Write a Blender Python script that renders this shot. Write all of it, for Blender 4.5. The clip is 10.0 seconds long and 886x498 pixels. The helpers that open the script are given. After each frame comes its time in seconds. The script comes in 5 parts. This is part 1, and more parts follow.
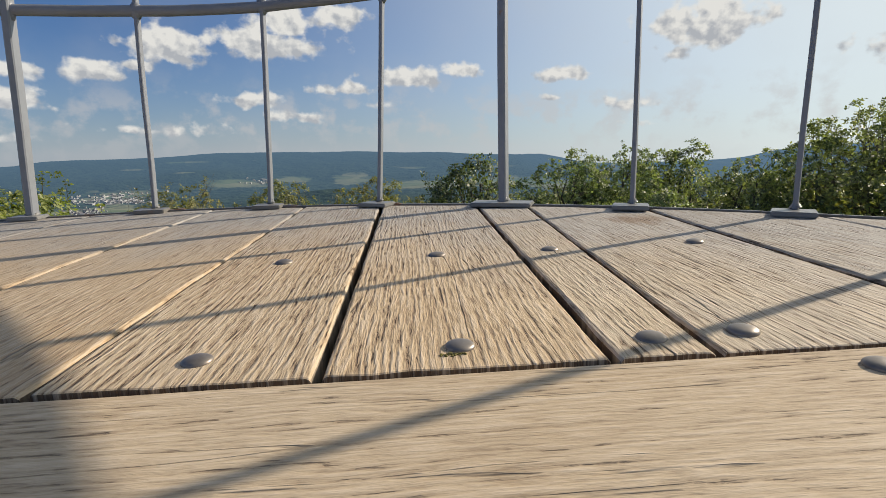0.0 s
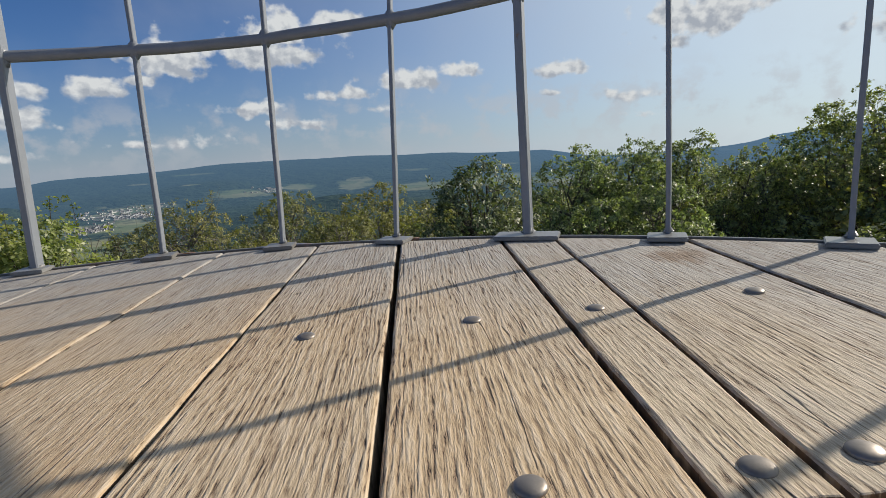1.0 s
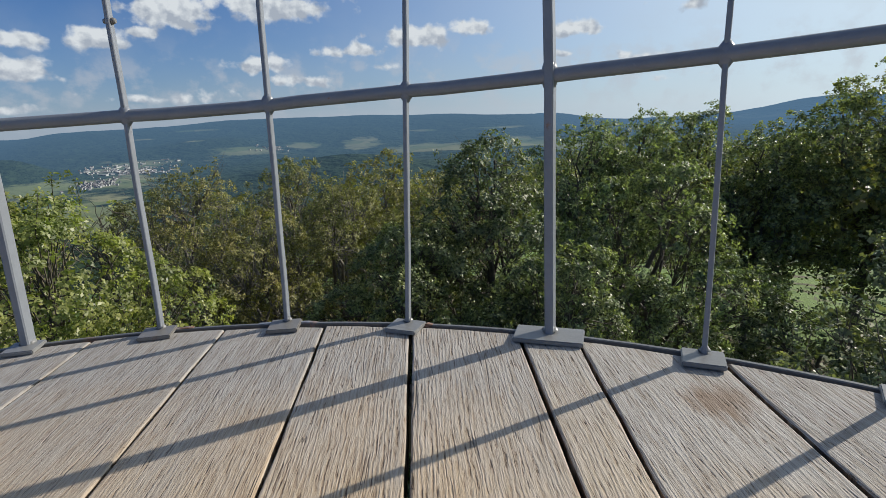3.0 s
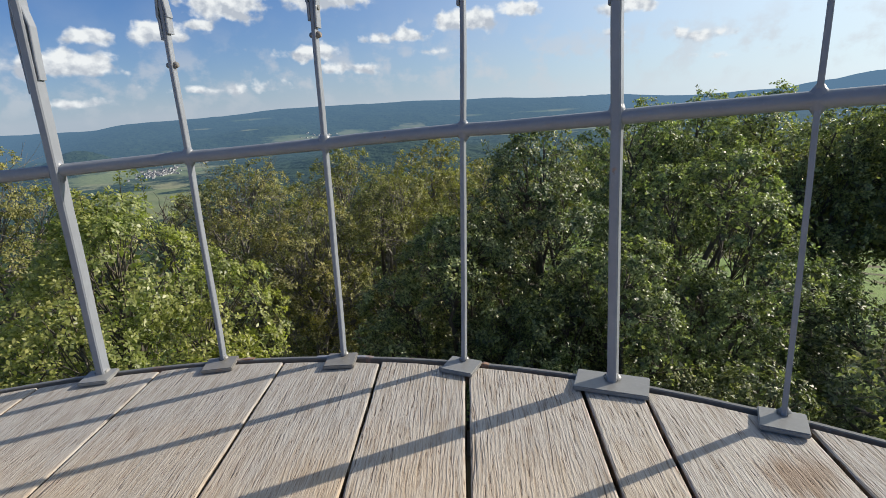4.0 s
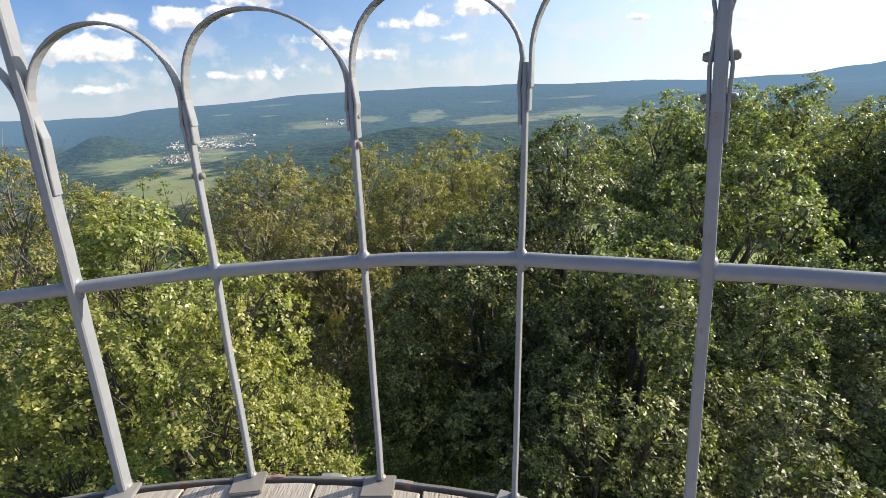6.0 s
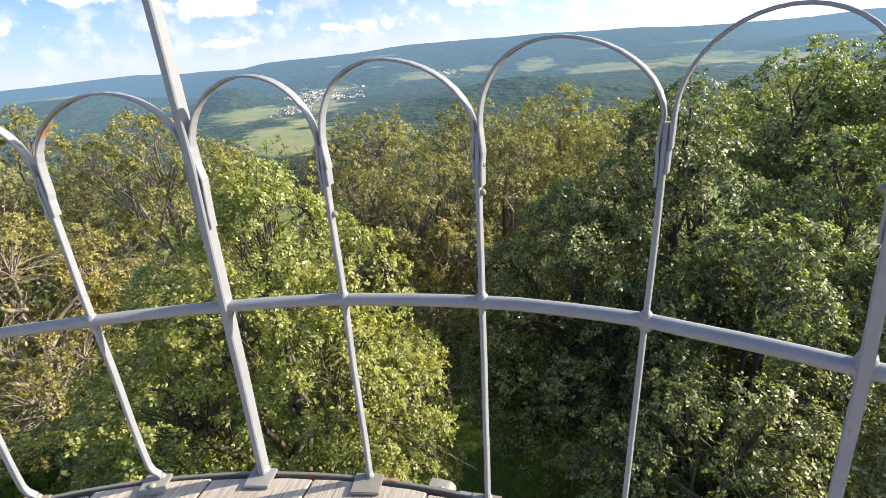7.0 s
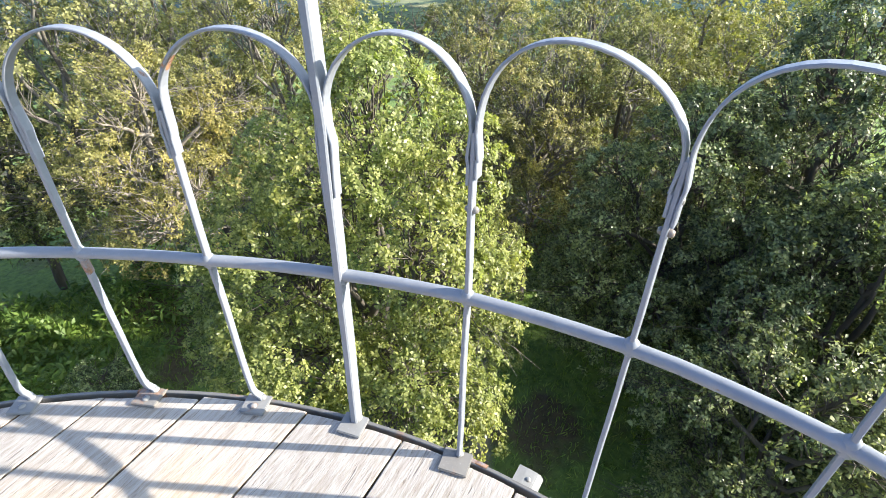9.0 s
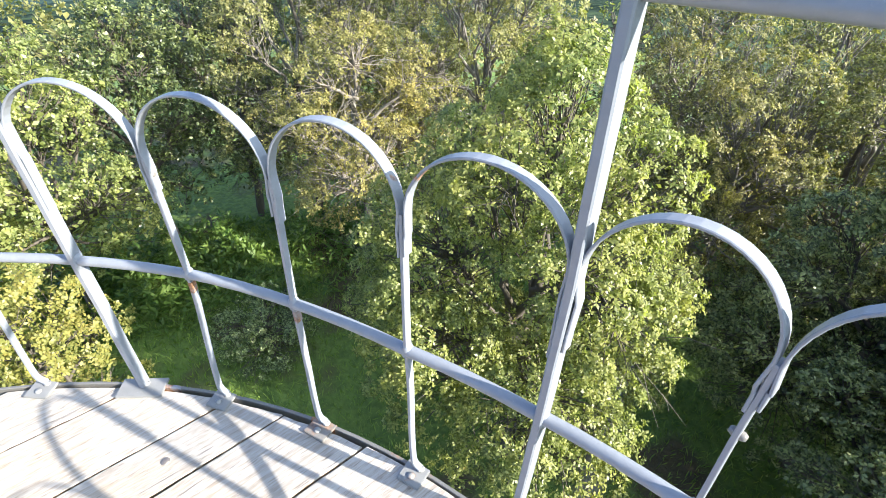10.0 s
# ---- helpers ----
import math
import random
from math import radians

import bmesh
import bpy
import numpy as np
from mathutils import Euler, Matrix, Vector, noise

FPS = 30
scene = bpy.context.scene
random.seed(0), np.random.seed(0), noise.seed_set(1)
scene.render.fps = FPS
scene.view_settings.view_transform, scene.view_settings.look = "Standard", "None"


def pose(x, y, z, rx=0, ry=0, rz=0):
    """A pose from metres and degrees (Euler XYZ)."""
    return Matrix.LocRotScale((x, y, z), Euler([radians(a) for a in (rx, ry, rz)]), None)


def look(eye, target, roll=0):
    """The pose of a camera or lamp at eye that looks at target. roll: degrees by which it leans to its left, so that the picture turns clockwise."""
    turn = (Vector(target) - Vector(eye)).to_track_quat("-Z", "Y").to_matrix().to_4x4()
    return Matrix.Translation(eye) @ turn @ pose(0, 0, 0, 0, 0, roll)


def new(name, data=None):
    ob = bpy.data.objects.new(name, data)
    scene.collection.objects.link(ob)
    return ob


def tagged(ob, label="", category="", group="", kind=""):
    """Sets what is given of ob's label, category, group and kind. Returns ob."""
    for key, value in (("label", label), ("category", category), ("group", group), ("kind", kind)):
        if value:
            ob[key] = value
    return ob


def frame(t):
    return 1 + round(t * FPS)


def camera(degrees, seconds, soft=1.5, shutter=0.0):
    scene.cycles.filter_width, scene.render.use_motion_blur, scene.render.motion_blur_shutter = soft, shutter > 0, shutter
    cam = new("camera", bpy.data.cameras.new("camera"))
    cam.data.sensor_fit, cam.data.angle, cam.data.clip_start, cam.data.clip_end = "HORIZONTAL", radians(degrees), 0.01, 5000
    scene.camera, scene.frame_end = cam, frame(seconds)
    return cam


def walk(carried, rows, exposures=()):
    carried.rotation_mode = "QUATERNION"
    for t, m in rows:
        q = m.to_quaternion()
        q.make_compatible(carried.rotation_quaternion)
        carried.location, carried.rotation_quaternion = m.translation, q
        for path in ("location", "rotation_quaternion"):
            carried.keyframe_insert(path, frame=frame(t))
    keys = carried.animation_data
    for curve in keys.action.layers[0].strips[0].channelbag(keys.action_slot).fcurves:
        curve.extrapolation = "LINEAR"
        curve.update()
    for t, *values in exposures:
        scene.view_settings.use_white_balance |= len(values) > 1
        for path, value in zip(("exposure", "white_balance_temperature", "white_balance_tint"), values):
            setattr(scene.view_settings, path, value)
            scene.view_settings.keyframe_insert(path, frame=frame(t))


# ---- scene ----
cam = camera(80.6, 10.0, soft=0.8)
PATH = [
    (0, (0.307, 0.213, 0.108), (0.042, 2.16, -0.268), -1.0),
    (0.3, (0.279, 0.224, 0.124), (-0.010, 2.164, -0.255), -1.9),
    (0.5, (0.276, 0.239, 0.135), (-0.056, 2.178, -0.224), -2.2),
    (1, (0.271, 0.277, 0.169), (-0.021, 2.22, -0.204), -3.7),
    (1.2, (0.270, 0.294, 0.225), (0.030, 2.237, -0.183), -3.9),
    (1.5, (0.266, 0.295, 0.294), (0.134, 2.239, -0.153), -3.2),
    (2, (0.269, 0.297, 0.32), (0.214, 2.243, -0.135), -2.0),
    (2.5, (0.265, 0.335, 0.325), (0.136, 2.281, -0.116), -1.8),
    (3, (0.244, 0.398, 0.39), (-0.067, 2.306, -0.121), -2.5),
    (3.2, (0.24, 0.416, 0.442), (-0.138, 2.303, -0.102), -2.8),
    (4.3, (0.219, 0.455, 0.483), (-0.295, 2.307, -0.068), -4.2),
    (4.5, (0.221, 0.473, 0.487), (-0.312, 2.321, -0.062), -4.4),
    (5, (0.189, 0.54, 0.564), (-0.299, 2.394, -0.004), -4.8),
    (5.2, (0.187, 0.557, 0.618), (-0.260, 2.416, 0.036), -4.3),
    (6.3, (0.127, 0.605, 0.735), (-0.525, 2.393, 0.119), -3.7),
    (6.5, (0.126, 0.617, 0.791), (-0.609, 2.36, 0.142), -4.0),
    (7, (0.103, 0.619, 0.834), (-0.789, 2.251, 0.098), -5.2),
    (7.5, (0.067, 0.633, 0.811), (-0.952, 2.158, 0.013), -5.0),
    (8, (0.023, 0.659, 0.815), (-1.049, 2.108, -0.051), -3.5),
    (8.5, (-0.044, 0.7, 0.91), (-1.057, 2.092, -0.108), -1.1),
    (9, (-0.09, 0.763, 0.964), (-1.146, 2.02, -0.178), -0.4),
    (9.3, (-0.143, 0.807, 1.020), (-1.298, 1.962, -0.134), 0.5),
    (9.5, (-0.194, 0.834, 1.075), (-1.41, 1.893, -0.108), 0.4),
    (9.7, (-0.248, 0.838, 1.108), (-1.524, 1.793, -0.099), 0.7),
    (10, (-0.344, 0.824, 1.103), (-1.737, 1.613, -0.096), 0.7),
]
# seconds, stops, kelvin, tint: the picture cools and brightens as the view turns from the deck to the trees
EXPOSURES = [(0, -0.01, 7250, 11.2), (1, -0.14, 6750, 10.3), (2.5, -0.11, 6400, 9.5), (3.2, -0.05, 6500, 9.5), (4.5, 0.4, 6800, 10.5), (5, 0.48, 6850, 10.8), (6.5, 0.97, 7350, 12),
             (7.5, 1.32, 7400, 12.5), (8, 1.42, 7050, 12), (9, 1.62, 6450, 10.5), (10, 1.76, 6350, 9.5)]
walk(cam, [(t, look(eye, aim, roll)) for t, eye, aim, roll in PATH], exposures=EXPOSURES)

# ---- light ----
SUN_AZ, SUN_EL = 54.5, 26.2          # degrees clockwise from +y, and above the horizon
world = bpy.data.worlds.new("sky")
scene.world = world
world.use_nodes = True
wt = world.node_tree
wt.nodes.clear()


def wmath(op, a, b=None, c=None):
    n = wt.nodes.new("ShaderNodeMath")
    n.operation = op
    for i, v in enumerate((a, b, c)):
        if v is None:
            continue
        if isinstance(v, (int, float)):
            n.inputs[i].default_value = v
        else:
            wt.links.new(v, n.inputs[i])
    return n.outputs[0]


sky = wt.nodes.new("ShaderNodeTexSky")
sky.sky_type = "NISHITA"
sky.sun_disc = False
sky.sun_elevation = radians(SUN_EL)
sky.sun_rotation = radians(SUN_AZ)
sky.altitude = 300
sky.air_density, sky.dust_density, sky.ozone_density = 1.0, 0.35, 2.6
coord = wt.nodes.new("ShaderNodeTexCoord")
split = wt.nodes.new("ShaderNodeSeparateXYZ")
wt.links.new(coord.outputs["Generated"], split.inputs[0])
w_az = wmath("MULTIPLY", wmath("ARCTAN2", split.outputs[0], split.outputs[1]), 57.2958)
w_el = wmath("MULTIPLY", wmath("ARCSINE", split.outputs[2]), 57.2958)
# cumulus clouds: azimuth, elevation, half width, half height (degrees), weight
CLOUDS = [(-40.1, 7.2, 3.3, 0.95, 1.0), (-34.2, 9.7, 3.6, 1.7, 1.15), (-36.7, 7.9, 1.3, 0.6, 0.9), (-25.2, 10.1, 5.4, 1.5, 1.1), (-23.4, 12.3, 3.6, 1.7, 1.1),
          (-17.9, 13.0, 3.0, 1.2, 1.0), (-27.0, 5.1, 3.6, 0.8, 0.9), (-22.7, 3.5, 3.4, 0.75, 0.8), (-33.5, 2.1, 3.6, 0.75, 0.8), (-17.0, 6.2, 3.4, 0.7, 0.9),
          (-10.7, 7.3, 3.6, 1.1, 1.05), (-5.4, 7.9, 2.9, 0.9, 0.95), (4.6, 7.1, 2.7, 0.85, 0.95), (4.0, 5.0, 1.4, 0.4, 0.75), (10.6, 4.1, 3.4, 0.9, 0.65),
          (17.8, 10.9, 5.0, 2.4, 1.05), (15.5, 8.5, 1.5, 0.8, 0.9), (13.3, 2.2, 4.0, 0.6, 0.55), (-48.0, 4.7, 4.6, 1.1, 1.0), (-45.4, 6.9, 2.3, 0.75, 0.9),
          (-47.4, 1.5, 3.4, 0.55, 0.75), (-38.8, 2.2, 2.4, 0.5, 0.6), (-14.6, 4.6, 3.0, 0.6, 0.65), (-58.0, 6.0, 4.5, 0.9, 0.8), (-68.0, 4.0, 6.0, 0.9, 0.75),
          (40.0, 8.0, 9.0, 2.5, 0.9), (-90.0, 8.0, 10.0, 3.0, 0.95), (120.0, 10.0, 14.0, 4.0, 0.9), (170.0, 9.0, 16.0, 3.0, 0.9), (-140.0, 12.0, 14.0, 4.0, 0.9),
          # the last two are out of view, added to brighten the trees' shaded sides
          (-3.0, 20.0, 8.0, 3.0, 0.8), (150.0, 30.0, 16.0, 6.0, 0.9), (-115.0, 32.0, 18.0, 6.0, 0.9)]


def cloud_noise(shift_az, shift_el, scale, detail, rough):
    at = wt.nodes.new("ShaderNodeCombineXYZ")
    wt.links.new(wmath("ADD", w_az, shift_az), at.inputs[0])
    wt.links.new(wmath("MULTIPLY", wmath("ADD", w_el, shift_el), 1.15), at.inputs[1])
    n = wt.nodes.new("ShaderNodeTexNoise")
    n.inputs["Scale"].default_value = scale
    n.inputs["Detail"].default_value = detail
    n.inputs["Roughness"].default_value = rough
    wt.links.new(at.outputs[0], n.inputs["Vector"])
    return n.outputs["Fac"]


mass = None
under = None
for c_az, c_el, c_w, c_h, c_k in CLOUDS:
    dx = wmath("DIVIDE", wmath("SUBTRACT", w_az, c_az), c_w)
    dy = wmath("DIVIDE", wmath("SUBTRACT", w_el, c_el), c_h * 1.08)
    # flat below, heaped above
    dyy = wmath("ADD", wmath("MAXIMUM", dy, 0.0), wmath("MULTIPLY", wmath("MINIMUM", dy, 0.0), 1.3))
    r2 = wmath("ADD", wmath("MULTIPLY", dx, dx), wmath("MULTIPLY", dyy, dyy))
    bump = wmath("MULTIPLY", wmath("EXPONENT", wmath("MULTIPLY", r2, -0.75)), c_k)
    low = wmath("MULTIPLY", bump, dy)
    mass = bump if mass is None else wmath("MAXIMUM", mass, bump)
    under = low if under is None else wmath("ADD", under, low)
puff = cloud_noise(0.0, 0.0, 0.50, 6.0, 0.48)
lump = cloud_noise(0.0, 0.0, 0.75, 3.0, 0.5)
lump_lit = cloud_noise(0.55, 0.30, 0.75, 3.0, 0.5)
wisp = cloud_noise(0.0, 0.0, 0.09, 5.0, 0.5)
body = wmath("ADD", mass, wmath("MULTIPLY", wmath("SUBTRACT", puff, 0.5), 1.7))
cover = wt.nodes.new("ShaderNodeMapRange")
cover.interpolation_type = "SMOOTHSTEP"
cover.inputs["From Min"].default_value, cover.inputs["From Max"].default_value = 0.40, 0.76
wt.links.new(body, cover.inputs["Value"])
veil = wt.nodes.new("ShaderNodeMapRange")
veil.interpolation_type = "SMOOTHSTEP"
veil.inputs["From Min"].default_value, veil.inputs["From Max"].default_value = 0.42, 0.75
veil.inputs["To Max"].default_value = 0.13
wt.links.new(wisp, veil.inputs["Value"])
shade = wt.nodes.new("ShaderNodeMapRange")
shade.inputs["From Min"].default_value, shade.inputs["From Max"].default_value = -0.42, 0.30
wt.links.new(wmath("ADD", wmath("MULTIPLY", under, 0.75), wmath("MULTIPLY", wmath("SUBTRACT", lump, lump_lit), 2.2)), shade.inputs["Value"])
white = wt.nodes.new("ShaderNodeMix")
white.data_type = "RGBA"
white.inputs["A"].default_value = (4.7, 5.3, 6.2, 1)
white.inputs["B"].default_value = (8.4, 8.9, 9.3, 1)
wt.links.new(shade.outputs[0], white.inputs["Factor"])
thin = wt.nodes.new("ShaderNodeMix")
thin.data_type = "RGBA"
# soft broken cloud low over the hills
bank = wt.nodes.new("ShaderNodeMapRange")
bank.interpolation_type = "SMOOTHSTEP"
bank.inputs["From Min"].default_value, bank.inputs["From Max"].default_value = 0.47, 0.64
bank.inputs["To Max"].default_value = 0.5
wt.links.new(cloud_noise(31.0, 0.0, 0.30, 6.0, 0.55), bank.inputs["Value"])
band = wmath("EXPONENT", wmath("MULTIPLY", wmath("POWER", wmath("DIVIDE", wmath("SUBTRACT", w_el, 3.2), 3.0), 2.0), -1.0))
wt.links.new(wmath("ADD", veil.outputs[0], wmath("MULTIPLY", bank.outputs[0], band)), thin.inputs["Factor"])
# pale air low over the horizon
low_air = wmath("MULTIPLY", wmath("EXPONENT", wmath("MULTIPLY", wmath("MAXIMUM", w_el, 0.0), -0.17)), 0.78)
pale = wt.nodes.new("ShaderNodeMix")
pale.data_type = "RGBA"
wt.links.new(low_air, pale.inputs["Factor"])
deep = wt.nodes.new("ShaderNodeMix")
deep.data_type, deep.blend_type = "RGBA", "MULTIPLY"
deep.inputs["Factor"].default_value = 1.0
deep.inputs["B"].default_value = (0.15, 0.545, 1.05, 1)
wt.links.new(sky.outputs[0], deep.inputs["A"])
wt.links.new(deep.outputs["Result"], pale.inputs["A"])
pale.inputs["B"].default_value = (4.9, 5.5, 6.5, 1)
# bright milky air round the sun
to_sun = wt.nodes.new("ShaderNodeVectorMath")
to_sun.operation = "DOT_PRODUCT"
wt.links.new(coord.outputs["Generated"], to_sun.inputs[0])
to_sun.inputs[1].default_value = (math.sin(radians(SUN_AZ)) * math.cos(radians(SUN_EL)), math.cos(radians(SUN_AZ)) * math.cos(radians(SUN_EL)), math.sin(radians(SUN_EL)))
gone = wmath("MULTIPLY", wmath("ARCCOSINE", to_sun.outputs["Value"]), 57.2958)
milk = wmath("MULTIPLY", wmath("EXPONENT", wmath("MULTIPLY", wmath("POWER", wmath("DIVIDE", gone, 57.0), 3.0), -1.0)), 0.95)
glow = wt.nodes.new("ShaderNodeMix")
glow.data_type = "RGBA"
wt.links.new(milk, glow.inputs["Factor"])
wt.links.new(pale.outputs["Result"], glow.inputs["A"])
glow.inputs["B"].default_value = (9.0, 10.4, 11.1, 1)
wt.links.new(glow.outputs["Result"], thin.inputs["A"])
thin.inputs["B"].default_value = (6.0, 6.3, 6.9, 1)
both = wt.nodes.new("ShaderNodeMix")
both.data_type = "RGBA"
wt.links.new(cover.outputs[0], both.inputs["Factor"])
wt.links.new(thin.outputs["Result"], both.inputs["A"])
wt.links.new(white.outputs["Result"], both.inputs["B"])
back = wt.nodes.new("ShaderNodeBackground")
back.inputs["Strength"].default_value = 0.085
wt.links.new(both.outputs["Result"], back.inputs["Color"])
wout = wt.nodes.new("ShaderNodeOutputWorld")
wt.links.new(back.outputs[0], wout.inputs["Surface"])

sun_data = bpy.data.lights.new("sun", "SUN")
sun_data.energy = 5.0
sun_data.angle = radians(0.55)
sun_data.color = (1.0, 0.93, 0.82)
sun = new("sun", sun_data)
s_dir = Vector((math.sin(radians(SUN_AZ)) * math.cos(radians(SUN_EL)), math.cos(radians(SUN_AZ)) * math.cos(radians(SUN_EL)), math.sin(radians(SUN_EL))))
sun.matrix_world = look(s_dir * 40, (0, 0, 0))


# ---- materials ----
def material(name):
    m = bpy.data.materials.new(name)
    m.use_nodes = True
    return m, m.node_tree, m.node_tree.nodes["Principled BSDF"]


def nd(t, kind, ins=None, **props):
    n = t.nodes.new(kind)
    for k, v in props.items():
        if k == "data_type":
            n.data_type = v
        elif k == "operation":
            n.operation = v
        elif k == "blend_type":
            n.blend_type = v
        elif k == "noise_dimensions":
            n.noise_dimensions = v
        elif k == "feature":
            n.feature = v
        elif k == "interpolation_type":
            n.interpolation_type = v
    for k, v in (ins or {}).items():
        if isinstance(v, bpy.types.NodeSocket):
            t.links.new(v, n.inputs[k])
        else:
            n.inputs[k].default_value = v
    return n


def mixc(t, fac, a, b, blend="MIX"):
    return nd(t, "ShaderNodeMix", {"Factor": fac, "A": a, "B": b}, data_type="RGBA", blend_type=blend).outputs["Result"]


def mathn(t, op, a, b=0.0):
    return nd(t, "ShaderNodeMath", {0: a, 1: b}, operation=op).outputs[0]


def ramp(t, value, lo, hi, to0=0.0, to1=1.0):
    return nd(t, "ShaderNodeMapRange", {"Value": value, "From Min": lo, "From Max": hi, "To Min": to0, "To Max": to1}).outputs[0]


def noise_at(t, vec, scale, detail=4.0, rough=0.55, dist=0.0):
    return nd(t, "ShaderNodeTexNoise", {"Vector": vec, "Scale": scale, "Detail": detail, "Roughness": rough, "Distortion": dist}).outputs["Fac"]


def weathered_wood(name, dark, light, grey, bleach=1.0, open_grain=1.0):
    """Old oak: deep open grain along local y, silvery where worn, brown where not."""
    m, t, b = material(name)
    tc = nd(t, "ShaderNodeTexCoord").outputs["Object"]
    info = nd(t, "ShaderNodeObjectInfo").outputs["Random"]
    shift = nd(t, "ShaderNodeCombineXYZ", {0: mathn(t, "MULTIPLY", info, 37.0), 1: mathn(t, "MULTIPLY", info, 91.0), 2: info}).outputs[0]
    p = nd(t, "ShaderNodeVectorMath", {0: tc, 1: shift}, operation="ADD").outputs[0]

    def stretched(sx, sy):
        return nd(t, "ShaderNodeVectorMath", {0: p, 1: (sx, sy, 1.0)}, operation="MULTIPLY").outputs[0]
    sway = noise_at(t, stretched(9.0, 5.0), 1.0, 3.0, 0.55)
    wav = nd(t, "ShaderNodeCombineXYZ", {0: mathn(t, "MULTIPLY", mathn(t, "SUBTRACT", sway, 0.5), 0.009)}).outputs[0]
    p = nd(t, "ShaderNodeVectorMath", {0: p, 1: wav}, operation="ADD").outputs[0]
    rings = noise_at(t, stretched(34.0, 4.0), 1.0, 4.0, 0.65)
    ridge = noise_at(t, stretched(205.0, 19.0), 1.0, 2.0, 0.5)
    groove = noise_at(t, stretched(480.0, 60.0), 1.0, 3.0, 0.6)
    fibre = noise_at(t, stretched(800.0, 150.0), 1.0, 3.0, 0.7)
    line_b = noise_at(t, stretched(60.0, 1.6), 1.0, 1.0, 0.5)
    patch = noise_at(t, stretched(4.0, 2.2), 1.0, 4.0, 0.6)
    stain = noise_at(t, stretched(9.0, 7.0), 1.0, 5.0, 0.62)
    broken = noise_at(t, stretched(70.0, 12.0), 1.0, 3.0, 0.6)
    zone = noise_at(t, stretched(7.0, 2.5), 1.0, 2.0, 0.5)
    # the hard rings stand up as narrow, nearly parallel ridges
    across = nd(t, "ShaderNodeSeparateXYZ", {0: p}).outputs[0]
    phase = mathn(t, "ADD", mathn(t, "MULTIPLY", across, 1010.0), mathn(t, "ADD", mathn(t, "MULTIPLY", rings, 26.0), mathn(t, "MULTIPLY", ridge, 7.0)))
    comb = mathn(t, "MULTIPLY", mathn(t, "SINE", phase), ramp(t, broken, 0.3, 0.62, 0.012 + 0.018 * open_grain, 0.03 + 0.055 * open_grain))
    relief = mathn(t, "ADD", mathn(t, "ADD", mathn(t, "MULTIPLY", ridge, 0.45), mathn(t, "MULTIPLY", groove, 0.55)), comb)
    # short dark checks sunk in the deepest grooves, a few long ones through the board
    check_a = mathn(t, "MULTIPLY", ramp(t, relief, 0.37, 0.31), ramp(t, mathn(t, "ADD", broken, mathn(t, "MULTIPLY", zone, 0.6)), 0.70, 0.90))
    check_b = mathn(t, "MULTIPLY", ramp(t, mathn(t, "ABSOLUTE", mathn(t, "SUBTRACT", line_b, 0.49)), 0.012, 0.004), ramp(t, broken, 0.50, 0.42))
    crack = mathn(t, "MAXIMUM", check_a, mathn(t, "MULTIPLY", check_b, 0.8))
    pores = mathn(t, "MULTIPLY", ramp(t, relief, 0.48, 0.36), ramp(t, zone, 0.28, 0.62, 0.7, 1.0))
    col = mixc(t, ramp(t, rings, 0.3, 0.7, 0.2, 0.8), dark, light)
    col = mixc(t, mathn(t, "MULTIPLY", ramp(t, patch, 0.36, 0.66), 0.5), col, grey)
    col = mixc(t, mathn(t, "MULTIPLY", ramp(t, stain, 0.56, 0.74), 0.36), col, (0.26, 0.165, 0.095, 1))
    # the worn crests of the grain are paler
    col = mixc(t, mathn(t, "MULTIPLY", ramp(t, relief, 0.50, 0.66), 0.55), col, (0.75, 0.645, 0.515, 1))
    col = mixc(t, ramp(t, fibre, 0.35, 0.65, 0.0, 0.30 * bleach), col, (0.70, 0.605, 0.47, 1))
    # bleached towards the open edge of the deck
    along = nd(t, "ShaderNodeVectorMath", {0: tc, 1: (-0.181, -0.381, 0.0)}, operation="DISTANCE").outputs["Value"]
    worn = ramp(t, mathn(t, "ADD", along, mathn(t, "MULTIPLY", mathn(t, "SUBTRACT", patch, 0.5), 0.6)), 1.15, 1.54, 0.0, 0.9 * bleach)
    streak = noise_at(t, stretched(120.0, 13.0), 1.0, 5.0, 0.68)
    col = mixc(t, worn, col, mixc(t, ramp(t, streak, 0.36, 0.56), (0.29, 0.27, 0.245, 1), (0.42, 0.415, 0.405, 1)))
    spot_d = nd(t, "ShaderNodeVectorMath", {0: tc, 1: (0.705, 0.958, 0.0)}, operation="DISTANCE").outputs["Value"]
    spot_d = mathn(t, "ADD", spot_d, mathn(t, "MULTIPLY", mathn(t, "SUBTRACT", broken, 0.5), 0.09))
    col = mixc(t, ramp(t, spot_d, 0.058, 0.022, 0.0, 0.7), col, (0.20, 0.125, 0.07, 1))
    tint = mixc(t, info, (0.88, 0.86, 0.84, 1), (1.08, 1.03, 0.97, 1))
    col = mixc(t, 1.0, col, tint, "MULTIPLY")
    soft = mathn(t, "MULTIPLY", mathn(t, "SUBTRACT", 1.0, mathn(t, "MULTIPLY", worn, 0.6)), 0.70 * open_grain)
    col = mixc(t, mathn(t, "MULTIPLY", pores, soft), col, (0.215, 0.140, 0.088, 1))
    col = mixc(t, mathn(t, "MULTIPLY", crack, 0.25 + 0.30 * open_grain), col, (0.06, 0.042, 0.028, 1))
    t.links.new(col, b.inputs["Base Color"])
    b.inputs["Roughness"].default_value = 0.78
    b.inputs["Specular IOR Level"].default_value = 0.3
    h = mathn(t, "SUBTRACT", relief, mathn(t, "MULTIPLY", crack, 0.9))
